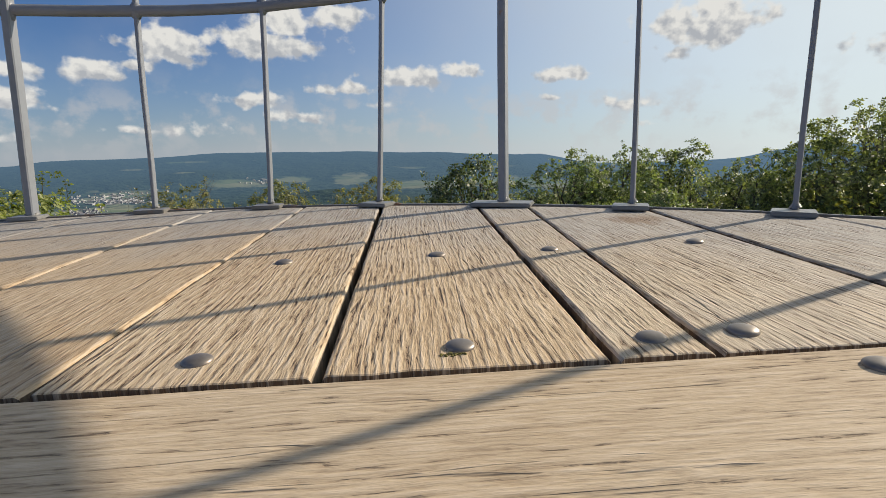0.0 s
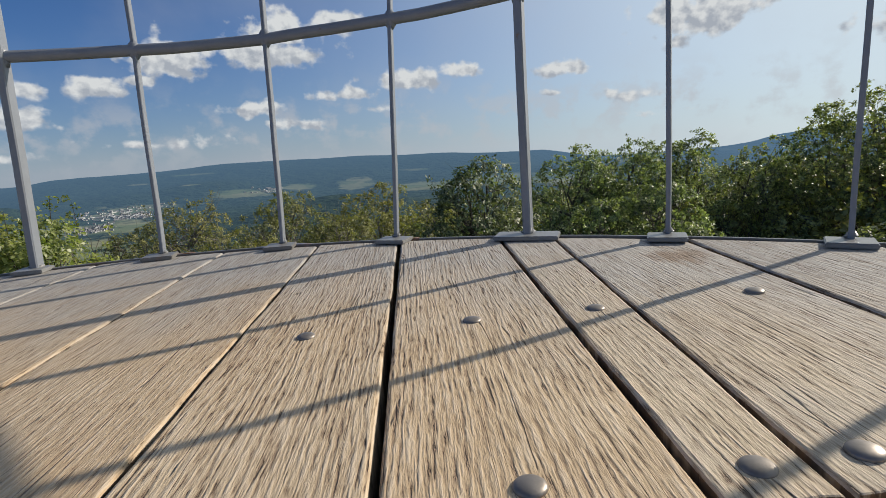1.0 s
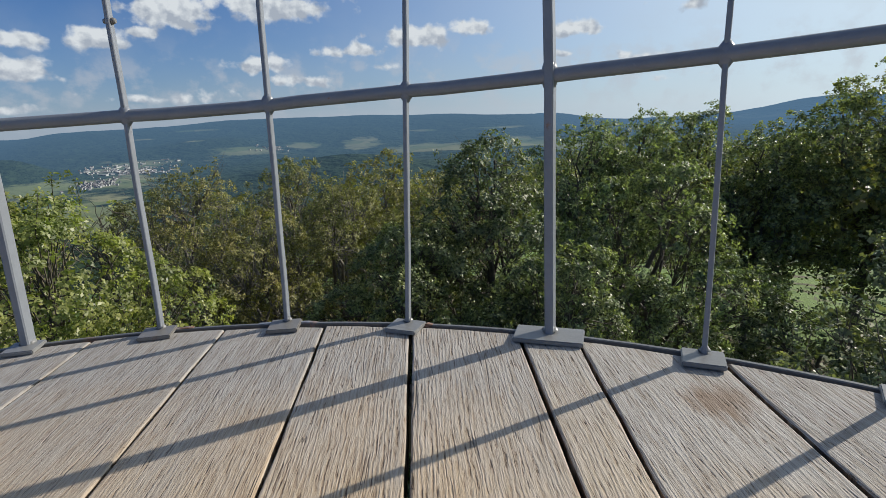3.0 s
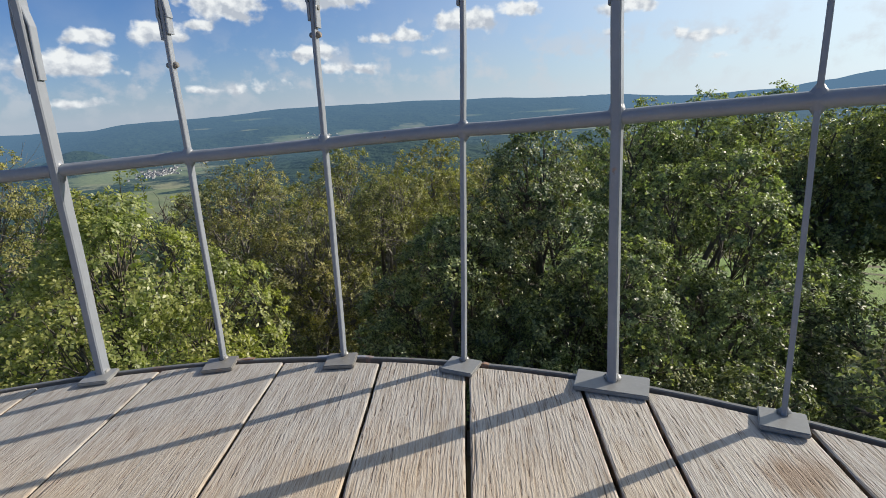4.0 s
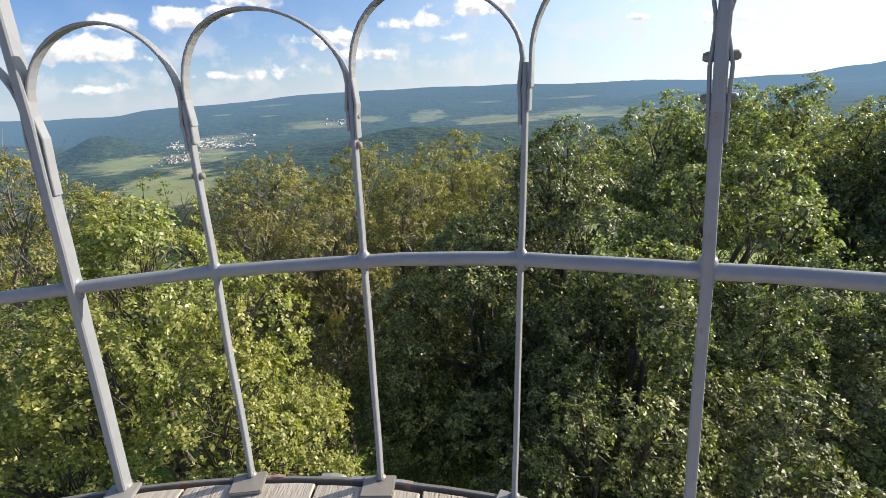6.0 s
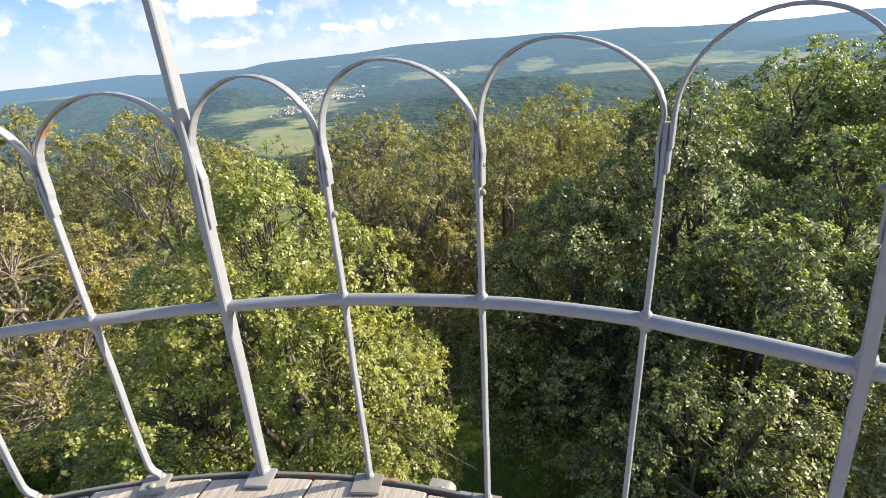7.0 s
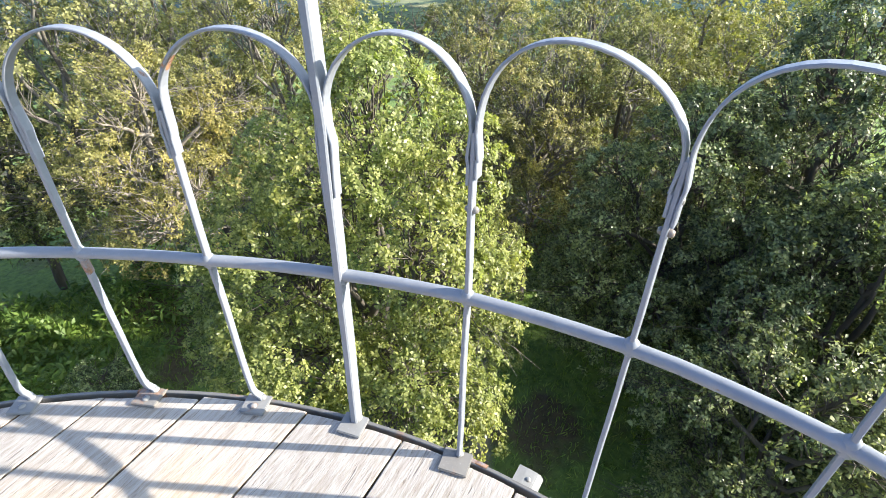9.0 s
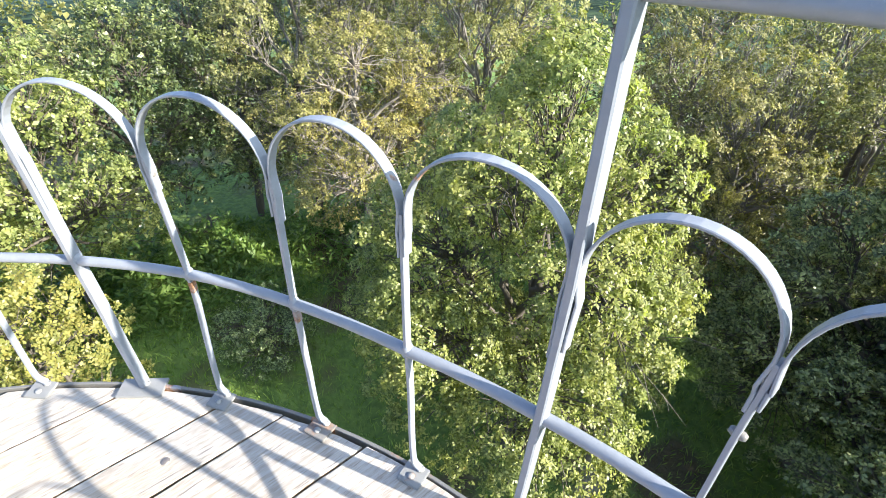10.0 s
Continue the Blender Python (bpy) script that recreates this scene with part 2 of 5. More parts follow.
    h = mathn(t, "ADD", h, mathn(t, "MULTIPLY", fibre, 0.10))
    h = mathn(t, "ADD", h, mathn(t, "MULTIPLY", rings, 0.3))
    bump = nd(t, "ShaderNodeBump", {"Strength": 0.55 + 0.35 * open_grain, "Distance": 0.0020, "Height": h})
    t.links.new(bump.outputs[0], b.inputs["Normal"])
    return m


M_WOOD = weathered_wood("weathered_oak", (0.46, 0.322, 0.19, 1), (0.64, 0.495, 0.32, 1), (0.61, 0.51, 0.37, 1), 0.95, 1.25)
M_WOOD_SMOOTH = weathered_wood("trodden_oak", (0.465, 0.315, 0.182, 1), (0.605, 0.460, 0.292, 1), (0.57, 0.48, 0.355, 1), 1.0, 0.8)
M_WOOD_GREY = weathered_wood("silvered_oak", (0.39, 0.295, 0.19, 1), (0.545, 0.445, 0.305, 1), (0.54, 0.50, 0.42, 1), 0.95, 1.15)
M_WOOD_CROSS = weathered_wood("smooth_oak", (0.46, 0.335, 0.205, 1), (0.60, 0.470, 0.31, 1), (0.57, 0.49, 0.38, 1), 0.8, 0.62)
# brown board sides, darkened in colour to paint the shade inside the gaps
M_WOOD_GAP_SHADE = weathered_wood("gap_shade_edge", (0.10, 0.075, 0.052, 1), (0.17, 0.128, 0.092, 1), (0.14, 0.115, 0.09, 1), 0.0)


def painted_iron(name, base, rust_lo, rust_hi):
    """Old grey paint over iron, chalky, with rust breaking through in places."""
    m, t, b = material(name)
    p = nd(t, "ShaderNodeNewGeometry").outputs["Position"]
    big = noise_at(t, p, 7.0, 4.0)
    fine = noise_at(t, p, 160.0, 4.0, 0.6)
    mid = noise_at(t, p, 30.0, 5.0, 0.65)
    col = mixc(t, ramp(t, mid, 0.3, 0.7), tuple(c * 0.86 for c in base[:3]) + (1,), base)
    col = mixc(t, ramp(t, fine, 0.62, 0.74, 0, 0.5), col, (0.33, 0.33, 0.34, 1))
    where = mathn(t, "ADD", mathn(t, "MULTIPLY", big, 0.6), mathn(t, "MULTIPLY", mid, 0.4))
    rust = ramp(t, where, rust_lo, rust_hi)
    rcol = mixc(t, ramp(t, fine, 0.35, 0.65), (0.15, 0.07, 0.035, 1), (0.36, 0.19, 0.10, 1))
    col = mixc(t, rust, col, rcol)
    t.links.new(col, b.inputs["Base Color"])
    t.links.new(ramp(t, rust, 0, 1, 0.36, 0.85), b.inputs["Roughness"])
    bump = nd(t, "ShaderNodeBump", {"Strength": 0.3, "Distance": 0.0015, "Height": mathn(t, "ADD", mid, mathn(t, "MULTIPLY", fine, 0.5))})
    t.links.new(bump.outputs[0], b.inputs["Normal"])
    return m


M_IRON = painted_iron("grey_painted_iron", (0.250, 0.268, 0.300, 1), 0.655, 0.69)
M_PLATE = painted_iron("plate_iron", (0.235, 0.235, 0.23, 1), 0.62, 0.70)
M_RUSTY = painted_iron("rusty_iron", (0.20, 0.19, 0.175, 1), 0.54, 0.64)
M_BAND = painted_iron("band_iron", (0.16, 0.155, 0.145, 1), 0.58, 0.70)

M_SCALE = painted_iron("rust_scale", (0.24, 0.25, 0.275, 1), 0.46, 0.53)
M_BOLT, t_, b_ = material("bolt_steel")
p_ = nd(t_, "ShaderNodeNewGeometry").outputs["Position"]
n_ = noise_at(t_, p_, 90.0, 4.0)
t_.links.new(mixc(t_, n_, (0.15, 0.125, 0.105, 1), (0.36, 0.32, 0.285, 1)), b_.inputs["Base Color"])
b_.inputs["Metallic"].default_value = 0.6
b_.inputs["Roughness"].default_value = 0.42
t_.links.new(nd(t_, "ShaderNodeBump", {"Strength": 0.25, "Distance": 0.001, "Height": n_}).outputs[0], b_.inputs["Normal"])


def leaf_material(name, cols, rough=0.40, trans=0.30, gloss=0.5):
    """Leaves that differ one from the next and from bough to bough, glossy above, letting some light through."""
    m, t, b = material(name)
    rnd = nd(t, "ShaderNodeNewGeometry").outputs["Random Per Island"]
    p = nd(t, "ShaderNodeNewGeometry").outputs["Position"]
    bough = noise_at(t, p, 3.2, 2.0)
    cr = t.nodes.new("ShaderNodeValToRGB")
    while len(cr.color_ramp.elements) < len(cols):
        cr.color_ramp.elements.new(0.5)
    for e, (pos, c) in zip(cr.color_ramp.elements, cols):
        e.position, e.color = pos, (*c, 1)
    t.links.new(mathn(t, "ADD", mathn(t, "MULTIPLY", rnd, 0.68), mathn(t, "MULTIPLY", ramp(t, bough, 0.3, 0.7), 0.32)), cr.inputs[0])
    info = nd(t, "ShaderNodeObjectInfo").outputs["Random"]
    blotch = noise_at(t, p, 0.9, 3.0)
    col = mixc(t, 1.0, cr.outputs[0], mixc(t, ramp(t, blotch, 0.3, 0.7), (0.80, 0.88, 0.84, 1), (1.2, 1.10, 0.92, 1)), "MULTIPLY")
    col = mixc(t, 1.0, col, mixc(t, info, (0.9, 0.95, 0.95, 1), (1.08, 1.03, 0.98, 1)), "MULTIPLY")
    t.links.new(col, b.inputs["Base Color"])
    b.inputs["Roughness"].default_value = rough
    b.inputs["Specular IOR Level"].default_value = gloss
    tr = nd(t, "ShaderNodeBsdfTranslucent", {"Color": mixc(t, 1.0, col, (1.45, 1.65, 0.75, 1), "MULTIPLY")})
    mix = nd(t, "ShaderNodeMixShader", {0: trans, 1: b.outputs[0], 2: tr.outputs[0]})
    t.links.new(mix.outputs[0], t.nodes["Material Output"].inputs["Surface"])
    return m


# oak leaf copies: DARK painted darker for backlit trees, LIGHT brighter for sunlit ones
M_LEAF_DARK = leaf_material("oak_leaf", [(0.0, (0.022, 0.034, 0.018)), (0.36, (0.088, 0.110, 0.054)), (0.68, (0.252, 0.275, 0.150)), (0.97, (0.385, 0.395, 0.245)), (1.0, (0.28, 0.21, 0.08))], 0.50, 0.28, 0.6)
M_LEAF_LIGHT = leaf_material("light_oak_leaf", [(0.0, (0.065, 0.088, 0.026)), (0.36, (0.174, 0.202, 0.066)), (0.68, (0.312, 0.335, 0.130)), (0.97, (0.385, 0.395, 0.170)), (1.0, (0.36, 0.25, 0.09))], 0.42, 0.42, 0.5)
M_LEAF_MID = leaf_material("mid_oak_leaf", [(0.0, (0.030, 0.040, 0.022)), (0.36, (0.110, 0.138, 0.068)), (0.68, (0.298, 0.338, 0.175)), (0.97, (0.42, 0.445, 0.255)), (1.0, (0.30, 0.23, 0.09))], 0.44, 0.34, 0.5)
M_LEAF_OLIVE = leaf_material("olive_leaf", [(0.0, (0.065, 0.070, 0.031)), (0.36, (0.134, 0.136, 0.056)), (0.68, (0.275, 0.262, 0.108)), (0.97, (0.345, 0.335, 0.165)), (1.0, (0.31, 0.23, 0.11))], 0.5, 0.32, 0.45)
M_LEAF_DRY = leaf_material("dry_leaf", [(0.0, (0.10, 0.10, 0.042)), (0.36, (0.165, 0.160, 0.062)), (0.68, (0.295, 0.278, 0.108)), (0.97, (0.37, 0.335, 0.15)), (1.0, (0.32, 0.24, 0.13))], 0.52, 0.34, 0.4)
# for the far left trees: the shade on them is put into the leaf colour
M_LEAF_SHADED = leaf_material("shaded_green_leaf", [(0.0, (0.025, 0.038, 0.016)), (0.4, (0.07, 0.095, 0.036)), (0.72, (0.175, 0.215, 0.085)), (1.0, (0.26, 0.28, 0.13))], 0.42, 0.28, 0.55)
M_LEAF_YELLOW = leaf_material("yellow_leaf", [(0.0, (0.15, 0.17, 0.055)), (0.6, (0.26, 0.265, 0.085)), (1.0, (0.36, 0.30, 0.11))], 0.45, 0.36)

M_BARK, t_, b_ = material("bark")
p_ = nd(t_, "ShaderNodeTexCoord").outputs["Object"]
n1_ = noise_at(t_, nd(t_, "ShaderNodeVectorMath", {0: p_, 1: (14.0, 14.0, 2.5)}, operation="MULTIPLY").outputs[0], 1.0, 5.0)
t_.links.new(mixc(t_, n1_, (0.05, 0.042, 0.032, 1), (0.15, 0.13, 0.105, 1)), b_.inputs["Base Color"])
b_.inputs["Roughness"].default_value = 0.9
t_.links.new(nd(t_, "ShaderNodeBump", {"Strength": 0.6, "Distance": 0.02, "Height": n1_}).outputs[0], b_.inputs["Normal"])
M_LIMB, t_, b_ = material("grey_bark")
n1_ = noise_at(t_, nd(t_, "ShaderNodeTexCoord").outputs["Object"], 6.0, 4.0)
t_.links.new(mixc(t_, n1_, (0.10, 0.09, 0.075, 1), (0.26, 0.24, 0.21, 1)), b_.inputs["Base Color"])
b_.inputs["Roughness"].default_value = 0.85
M_TWIG, t_, b_ = material("grey_twig")
n1_ = noise_at(t_, nd(t_, "ShaderNodeTexCoord").outputs["Object"], 5.0, 4.0)
t_.links.new(mixc(t_, n1_, (0.15, 0.128, 0.102, 1), (0.33, 0.295, 0.25, 1)), b_.inputs["Base Color"])
b_.inputs["Roughness"].default_value = 0.85

# ground near the tower: mown path, grass and leaf litter
M_GROUND, t_, b_ = material("meadow_ground")
p_ = nd(t_, "ShaderNodeNewGeometry").outputs["Position"]
g1_, g2_, g3_ = noise_at(t_, p_, 0.35, 4.0), noise_at(t_, p_, 6.0, 5.0), noise_at(t_, p_, 60.0, 4.0)
c_ = mixc(t_, ramp(t_, g2_, 0.3, 0.7), (0.08, 0.14, 0.028, 1), (0.17, 0.26, 0.05, 1))
c_ = mixc(t_, ramp(t_, g1_, 0.52, 0.62), c_, (0.09, 0.07, 0.04, 1))
c_ = mixc(t_, ramp(t_, g3_, 0.5, 0.75, 0, 0.5), c_, (0.17, 0.21, 0.06, 1))
# a trodden earth path past the tower
px_ = nd(t_, "ShaderNodeVectorMath", {0: p_, 1: (0.839, 0.545, 0.0)}, operation="DOT_PRODUCT").outputs["Value"]
px_ = mathn(t_, "ADD", mathn(t_, "ABSOLUTE", mathn(t_, "SUBTRACT", px_, 0.25)), mathn(t_, "MULTIPLY", mathn(t_, "SUBTRACT", g1_, 0.5), 0.6))
c_ = mixc(t_, ramp(t_, px_, 0.36, 0.12), c_, mixc(t_, g3_, (0.22, 0.19, 0.14, 1), (0.36, 0.32, 0.25, 1)))
t_.links.new(c_, b_.inputs["Base Color"])
b_.inputs["Roughness"].default_value = 0.9
t_.links.new(nd(t_, "ShaderNodeBump", {"Strength": 1.0, "Distance": 0.08, "Height": g2_}).outputs[0], b_.inputs["Normal"])

M_GRASS = leaf_material("grass_blade", [(0.0, (0.12, 0.20, 0.035)), (0.6, (0.20, 0.30, 0.06)), (1.0, (0.30, 0.35, 0.10))], 0.6, 0.3)

M_FERN = leaf_material("fern_frond", [(0.0, (0.05, 0.10, 0.022)), (0.5, (0.12, 0.20, 0.045)), (1.0, (0.22, 0.29, 0.08))], 0.5, 0.32)

# far valley and ridges, distance haze painted over them as blue emission
M_HILLS, t_, b_ = material("far_hills")
geo_ = nd(t_, "ShaderNodeNewGeometry")
p_ = geo_.outputs["Position"]
xyz_ = nd(t_, "ShaderNodeSeparateXYZ", {0: p_})
d_ = nd(t_, "ShaderNodeVectorMath", {0: p_}, operation="LENGTH").outputs["Value"]
stretch_ = nd(t_, "ShaderNodeVectorMath", {0: p_, 1: (1.0, 1.0, 4.0)}, operation="MULTIPLY").outputs[0]
w2_ = noise_at(t_, stretch_, 0.03, 4.0, 0.6)
cell_ = nd(t_, "ShaderNodeTexVoronoi", {"Vector": stretch_, "Scale": 0.007, "Randomness": 0.9})
tone_ = nd(t_, "ShaderNodeSeparateColor", {0: cell_.outputs["Color"]}).outputs[0]
field_ = mixc(t_, tone_, (0.15, 0.195, 0.075, 1), (0.30, 0.285, 0.15, 1))
wood_ = mixc(t_, w2_, (0.008, 0.020, 0.015, 1), (0.062, 0.092, 0.046, 1))
# where the land is open: bearing and dip from the tower, half extents (degrees), how open
OPEN = [(-29.4, -3.05, 3.4, 0.50, 1.0), (-23.3, -2.85, 2.0, 0.40, 1.0), (-17.8, -3.0, 2.3, 0.65, 1.0), (-10.2, -3.75, 5.0, 0.50, 1.0), (-1.0, -3.55, 6.0, 0.60, 1.0),
        (-10.5, -1.95, 1.8, 0.12, 0.9), (-3.0, -1.95, 3.2, 0.13, 0.9), (-38.0, -1.44, 1.1, 0.07, 0.9), (-33.5, -1.84, 0.9, 0.07, 0.9), (-33.7, -0.86, 2.6, 0.11, 0.9),
        (-47.3, -5.15, 3.8, 0.75, 1.1), (-43.9, -8.0, 4.6, 1.9, 1.3), (-39.5, -3.75, 4.6, 0.45, 0.9), (5.0, -3.9, 4.0, 0.6, 0.9), (14.0, -2.3, 4.0, 0.3, 0.8), (22.0, -1.6, 3.0, 0.25, 0.8),
        (-62.0, -1.7, 7.0, 0.12, 0.8), (-74.0, -2.1, 6.0, 0.13, 0.8), (-40.5, -5.2, 4.0, 0.7, 0.9)]
COPSES = [(-48.6, -3.4, 2.6, 0.75, 1.3), (-46.6, -6.3, 2.6, 0.22, 1.2), (-20.3, -3.3, 0.8, 0.6, 1.0), (-42.0, -7.1, 1.0, 0.12, 0.8), (-44.3, -10.2, 2.0, 0.5, 0.9), (-22.0, -5.0, 9.0, 0.6, 1.0)]
bear_ = mathn(t_, "MULTIPLY", mathn(t_, "ARCTAN2", xyz_.outputs[0], xyz_.outputs[1]), 57.2958)
flat_ = nd(t_, "ShaderNodeVectorMath", {0: nd(t_, "ShaderNodeVectorMath", {0: p_, 1: (1.0, 1.0, 0.0)}, operation="MULTIPLY").outputs[0]}, operation="LENGTH").outputs["Value"]
dip_ = mathn(t_, "MULTIPLY", mathn(t_, "ARCTAN2", xyz_.outputs[2], flat_), 57.2958)


def patches(rows):
    total = None
    for az, el, w, h, k in rows:
        dx = mathn(t_, "DIVIDE", mathn(t_, "SUBTRACT", bear_, az), w)
        dy = mathn(t_, "DIVIDE", mathn(t_, "SUBTRACT", dip_, el), h)
        r2 = mathn(t_, "ADD", mathn(t_, "MULTIPLY", dx, dx), mathn(t_, "MULTIPLY", dy, dy))
        one = mathn(t_, "MULTIPLY", mathn(t_, "EXPONENT", mathn(t_, "MULTIPLY", r2, -1.0)), k)
        total = one if total is None else mathn(t_, "MAXIMUM", total, one)
    return total


# hedges, strips and copses run across the slopes
strip_at_ = nd(t_, "ShaderNodeCombineXYZ", {0: mathn(t_, "MULTIPLY", bear_, 0.42), 1: mathn(t_, "MULTIPLY", dip_, 3.6)}).outputs[0]
strip_ = noise_at(t_, strip_at_, 1.0, 5.0, 0.62)
edge_ = mathn(t_, "ADD", mathn(t_, "MULTIPLY", mathn(t_, "SUBTRACT", strip_, 0.5), 1.7), mathn(t_, "MULTIPLY", mathn(t_, "SUBTRACT", tone_, 0.5), 0.25))
free_ = mathn(t_, "SUBTRACT", patches(OPEN), patches(COPSES))
open_ = ramp(t_, mathn(t_, "ADD", free_, edge_), 0.32, 0.70)
c_ = mixc(t_, open_, wood_, field_)
t_.links.new(c_, b_.inputs["Base Color"])
b_.inputs["Roughness"].default_value = 0.95
b_.inputs["Specular IOR Level"].default_value = 0.05
t_.links.new(nd(t_, "ShaderNodeBump", {"Strength": ramp(t_, open_, 0.0, 1.0, 1.0, 0.2), "Distance": 22.0, "Height": mathn(t_, "ADD", w2_, mathn(t_, "MULTIPLY", noise_at(t_, stretch_, 0.006, 3.0), 3.0))}).outputs[0], b_.inputs["Normal"])
# the haze is a blue glow whose share grows with distance
haze_glow_ = nd(t_, "ShaderNodeEmission", {"Color": (0.110, 0.212, 0.340, 1), "Strength": 0.86})
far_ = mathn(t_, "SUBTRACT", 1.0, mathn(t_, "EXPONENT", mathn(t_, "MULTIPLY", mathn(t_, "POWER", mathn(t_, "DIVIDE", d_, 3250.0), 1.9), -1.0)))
mx_ = nd(t_, "ShaderNodeMixShader", {0: far_, 1: b_.outputs[0], 2: haze_glow_.outputs[0]})
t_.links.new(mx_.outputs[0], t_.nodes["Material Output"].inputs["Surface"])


def plain(name, col, rough=0.8):
    m, t, b = material(name)
    p = nd(t, "ShaderNodeNewGeometry").outputs["Position"]
    n = noise_at(t, p, 0.3, 4.0)
    t.links.new(mixc(t, n, tuple(c * 0.82 for c in col) + (1,), (*col, 1)), b.inputs["Base Color"])
    b.inputs["Roughness"].default_value = rough
    return m


M_RENDER, M_ROOF = plain("house_render", (0.46, 0.47, 0.47)), plain("slate_roof", (0.15, 0.15, 0.17))
M_STONE, t_, b_ = material("tower_stone")
p_ = nd(t_, "ShaderNodeVectorMath", {0: nd(t_, "ShaderNodeNewGeometry").outputs["Position"], 1: (1.0, 1.0, 1.7)}, operation="MULTIPLY").outputs[0]
stone_ = nd(t_, "ShaderNodeTexVoronoi", {"Vector": p_, "Scale": 3.4})
joint_ = nd(t_, "ShaderNodeTexVoronoi", {"Vector": p_, "Scale": 3.4}, feature="DISTANCE_TO_EDGE").outputs["Distance"]
c_ = mixc(t_, nd(t_, "ShaderNodeSeparateColor", {0: stone_.outputs["Color"]}).outputs[0], (0.24, 0.21, 0.18, 1), (0.40, 0.36, 0.30, 1))
c_ = mixc(t_, ramp(t_, noise_at(t_, p_, 22.0, 5.0), 0.4, 0.7, 0.0, 0.4), c_, (0.18, 0.17, 0.14, 1))
c_ = mixc(t_, ramp(t_, joint_, 0.06, 0.02), c_, (0.42, 0.40, 0.36, 1))
t_.links.new(c_, b_.inputs["Base Color"])
b_.inputs["Roughness"].default_value = 0.9
t_.links.new(nd(t_, "ShaderNodeBump", {"Strength": 0.8, "Distance": 0.03, "Height": ramp(t_, joint_, 0.0, 0.12)}).outputs[0], b_.inputs["Normal"])


M_MOSS = plain("moss_green", (0.20, 0.17, 0.05), 0.95)


# ---- building helpers ----
def smooth(a, b, x):
    q = min(max((x - a) / (b - a), 0.0), 1.0)
    return q * q * (3 - 2 * q)


def mesh_from(name, verts, faces, mat, smooth=False):
    me = bpy.data.meshes.new(name)
    me.from_pydata([tuple(v) for v in verts], [], [tuple(f) for f in faces])
    me.materials.append(mat)
    if smooth:
        me.polygons.foreach_set("use_smooth", [True] * len(me.polygons))
    me.update()
    return me


def part(name, bm, mat, parent=None, label=""):
    me = bpy.data.meshes.new(name)
    bm.normal_update()
    bm.to_mesh(me)
    bm.free()
    me.materials.append(mat)
    ob = new(name, me)
    if parent:
        ob.parent = parent
    return tagged(ob, label)


def piece(name, me, parent, label="", m=None):
    ob = new(name, me)
    ob.parent = parent
    if m is not None:
        ob.matrix_basis = m
    return tagged(ob, label)


def sweep(bm, points, widths, closed=False, up=None):
    """A rectangular section swept along points; widths (a, b) across the given side vectors."""
    rings = []
    n = len(points)
    for i, p in enumerate(points):
        a, b = points[max(i - 1, 0)], points[min(i + 1, n - 1)]
        if closed:
            a, b = points[(i - 1) % n], points[(i + 1) % n]
        d = (b - a).normalized()
        side = up
        nrm = side.cross(d).normalized()
        w, h = widths
        c = min(w, h) * 0.16
        ring = []
        for sx, sy in ((1, -1), (1, 1), (-1, 1), (-1, -1)):
            x, y = sx * w / 2, sy * h / 2
            first, second = ((x, y - sy * c), (x - sx * c, y)) if sx * sy > 0 else ((x - sx * c, y), (x, y - sy * c))
            for q in (first, second):
                ring.append(bm.verts.new(p + side * q[0] + nrm * q[1]))
        rings.append(ring)
    k = 8
    m = n if closed else n - 1
    for i in range(m):
        r0, r1 = rings[i], rings[(i + 1) % n]
        for j in range(k):
            bm.faces.new((r0[j], r0[(j + 1) % k], r1[(j + 1) % k], r1[j]))
    if not closed:
        bm.faces.new(list(reversed(rings[0])))
        bm.faces.new(rings[-1])
    bmesh.ops.recalc_face_normals(bm, faces=bm.faces)


def tube(bm, points, radius, sides=12, closed=False):
    rings = []
    n = len(points)
    for i, p in enumerate(points):
        a, b = (points[(i - 1) % n], points[(i + 1) % n]) if closed else (points[max(i - 1, 0)], points[min(i + 1, n - 1)])
        d = (b - a).normalized()
        side = d.cross(Vector((0, 0, 1)))
        side = side.normalized() if side.length > 1e-4 else Vector((1, 0, 0))
        top = side.cross(d)
        r = radius[i] if isinstance(radius, (list, tuple)) else radius
        rings.append([bm.verts.new(p + (side * math.cos(q) + top * math.sin(q)) * r) for q in [2 * math.pi * j / sides for j in range(sides)]])
    for i in range(n if closed else n - 1):
        r0, r1 = rings[i], rings[(i + 1) % n]
        for j in range(sides):
            f = bm.faces.new((r0[j], r0[(j + 1) % sides], r1[(j + 1) % sides], r1[j]))
            f.smooth = True
    if not closed:
        bm.faces.new(list(reversed(rings[0])))
        bm.faces.new(rings[-1])
    bmesh.ops.recalc_face_normals(bm, faces=bm.faces)


def dome(bm, centre, radius, height, rings=5, sides=16):
    rows = []
    for i in range(rings):
        q = math.pi / 2 * i / rings
        r, z = radius * math.cos(q), height * math.sin(q)
        rows.append([bm.verts.new(centre + Vector((r * math.cos(s), r * math.sin(s), z))) for s in [2 * math.pi * j / sides for j in range(sides)]])
    tip = bm.verts.new(centre + Vector((0, 0, height)))
    foot = [bm.verts.new(centre + Vector((radius * math.cos(s), radius * math.sin(s), -0.004))) for s in [2 * math.pi * j / sides for j in range(sides)]]
    rows.insert(0, foot)
    for a, b in zip(rows, rows[1:]):
        for j in range(sides):
            bm.faces.new((a[j], a[(j + 1) % sides], b[(j + 1) % sides], b[j])).smooth = True
    for j in range(sides):
        bm.faces.new((rows[-1][j], rows[-1][(j + 1) % sides], tip)).smooth = True


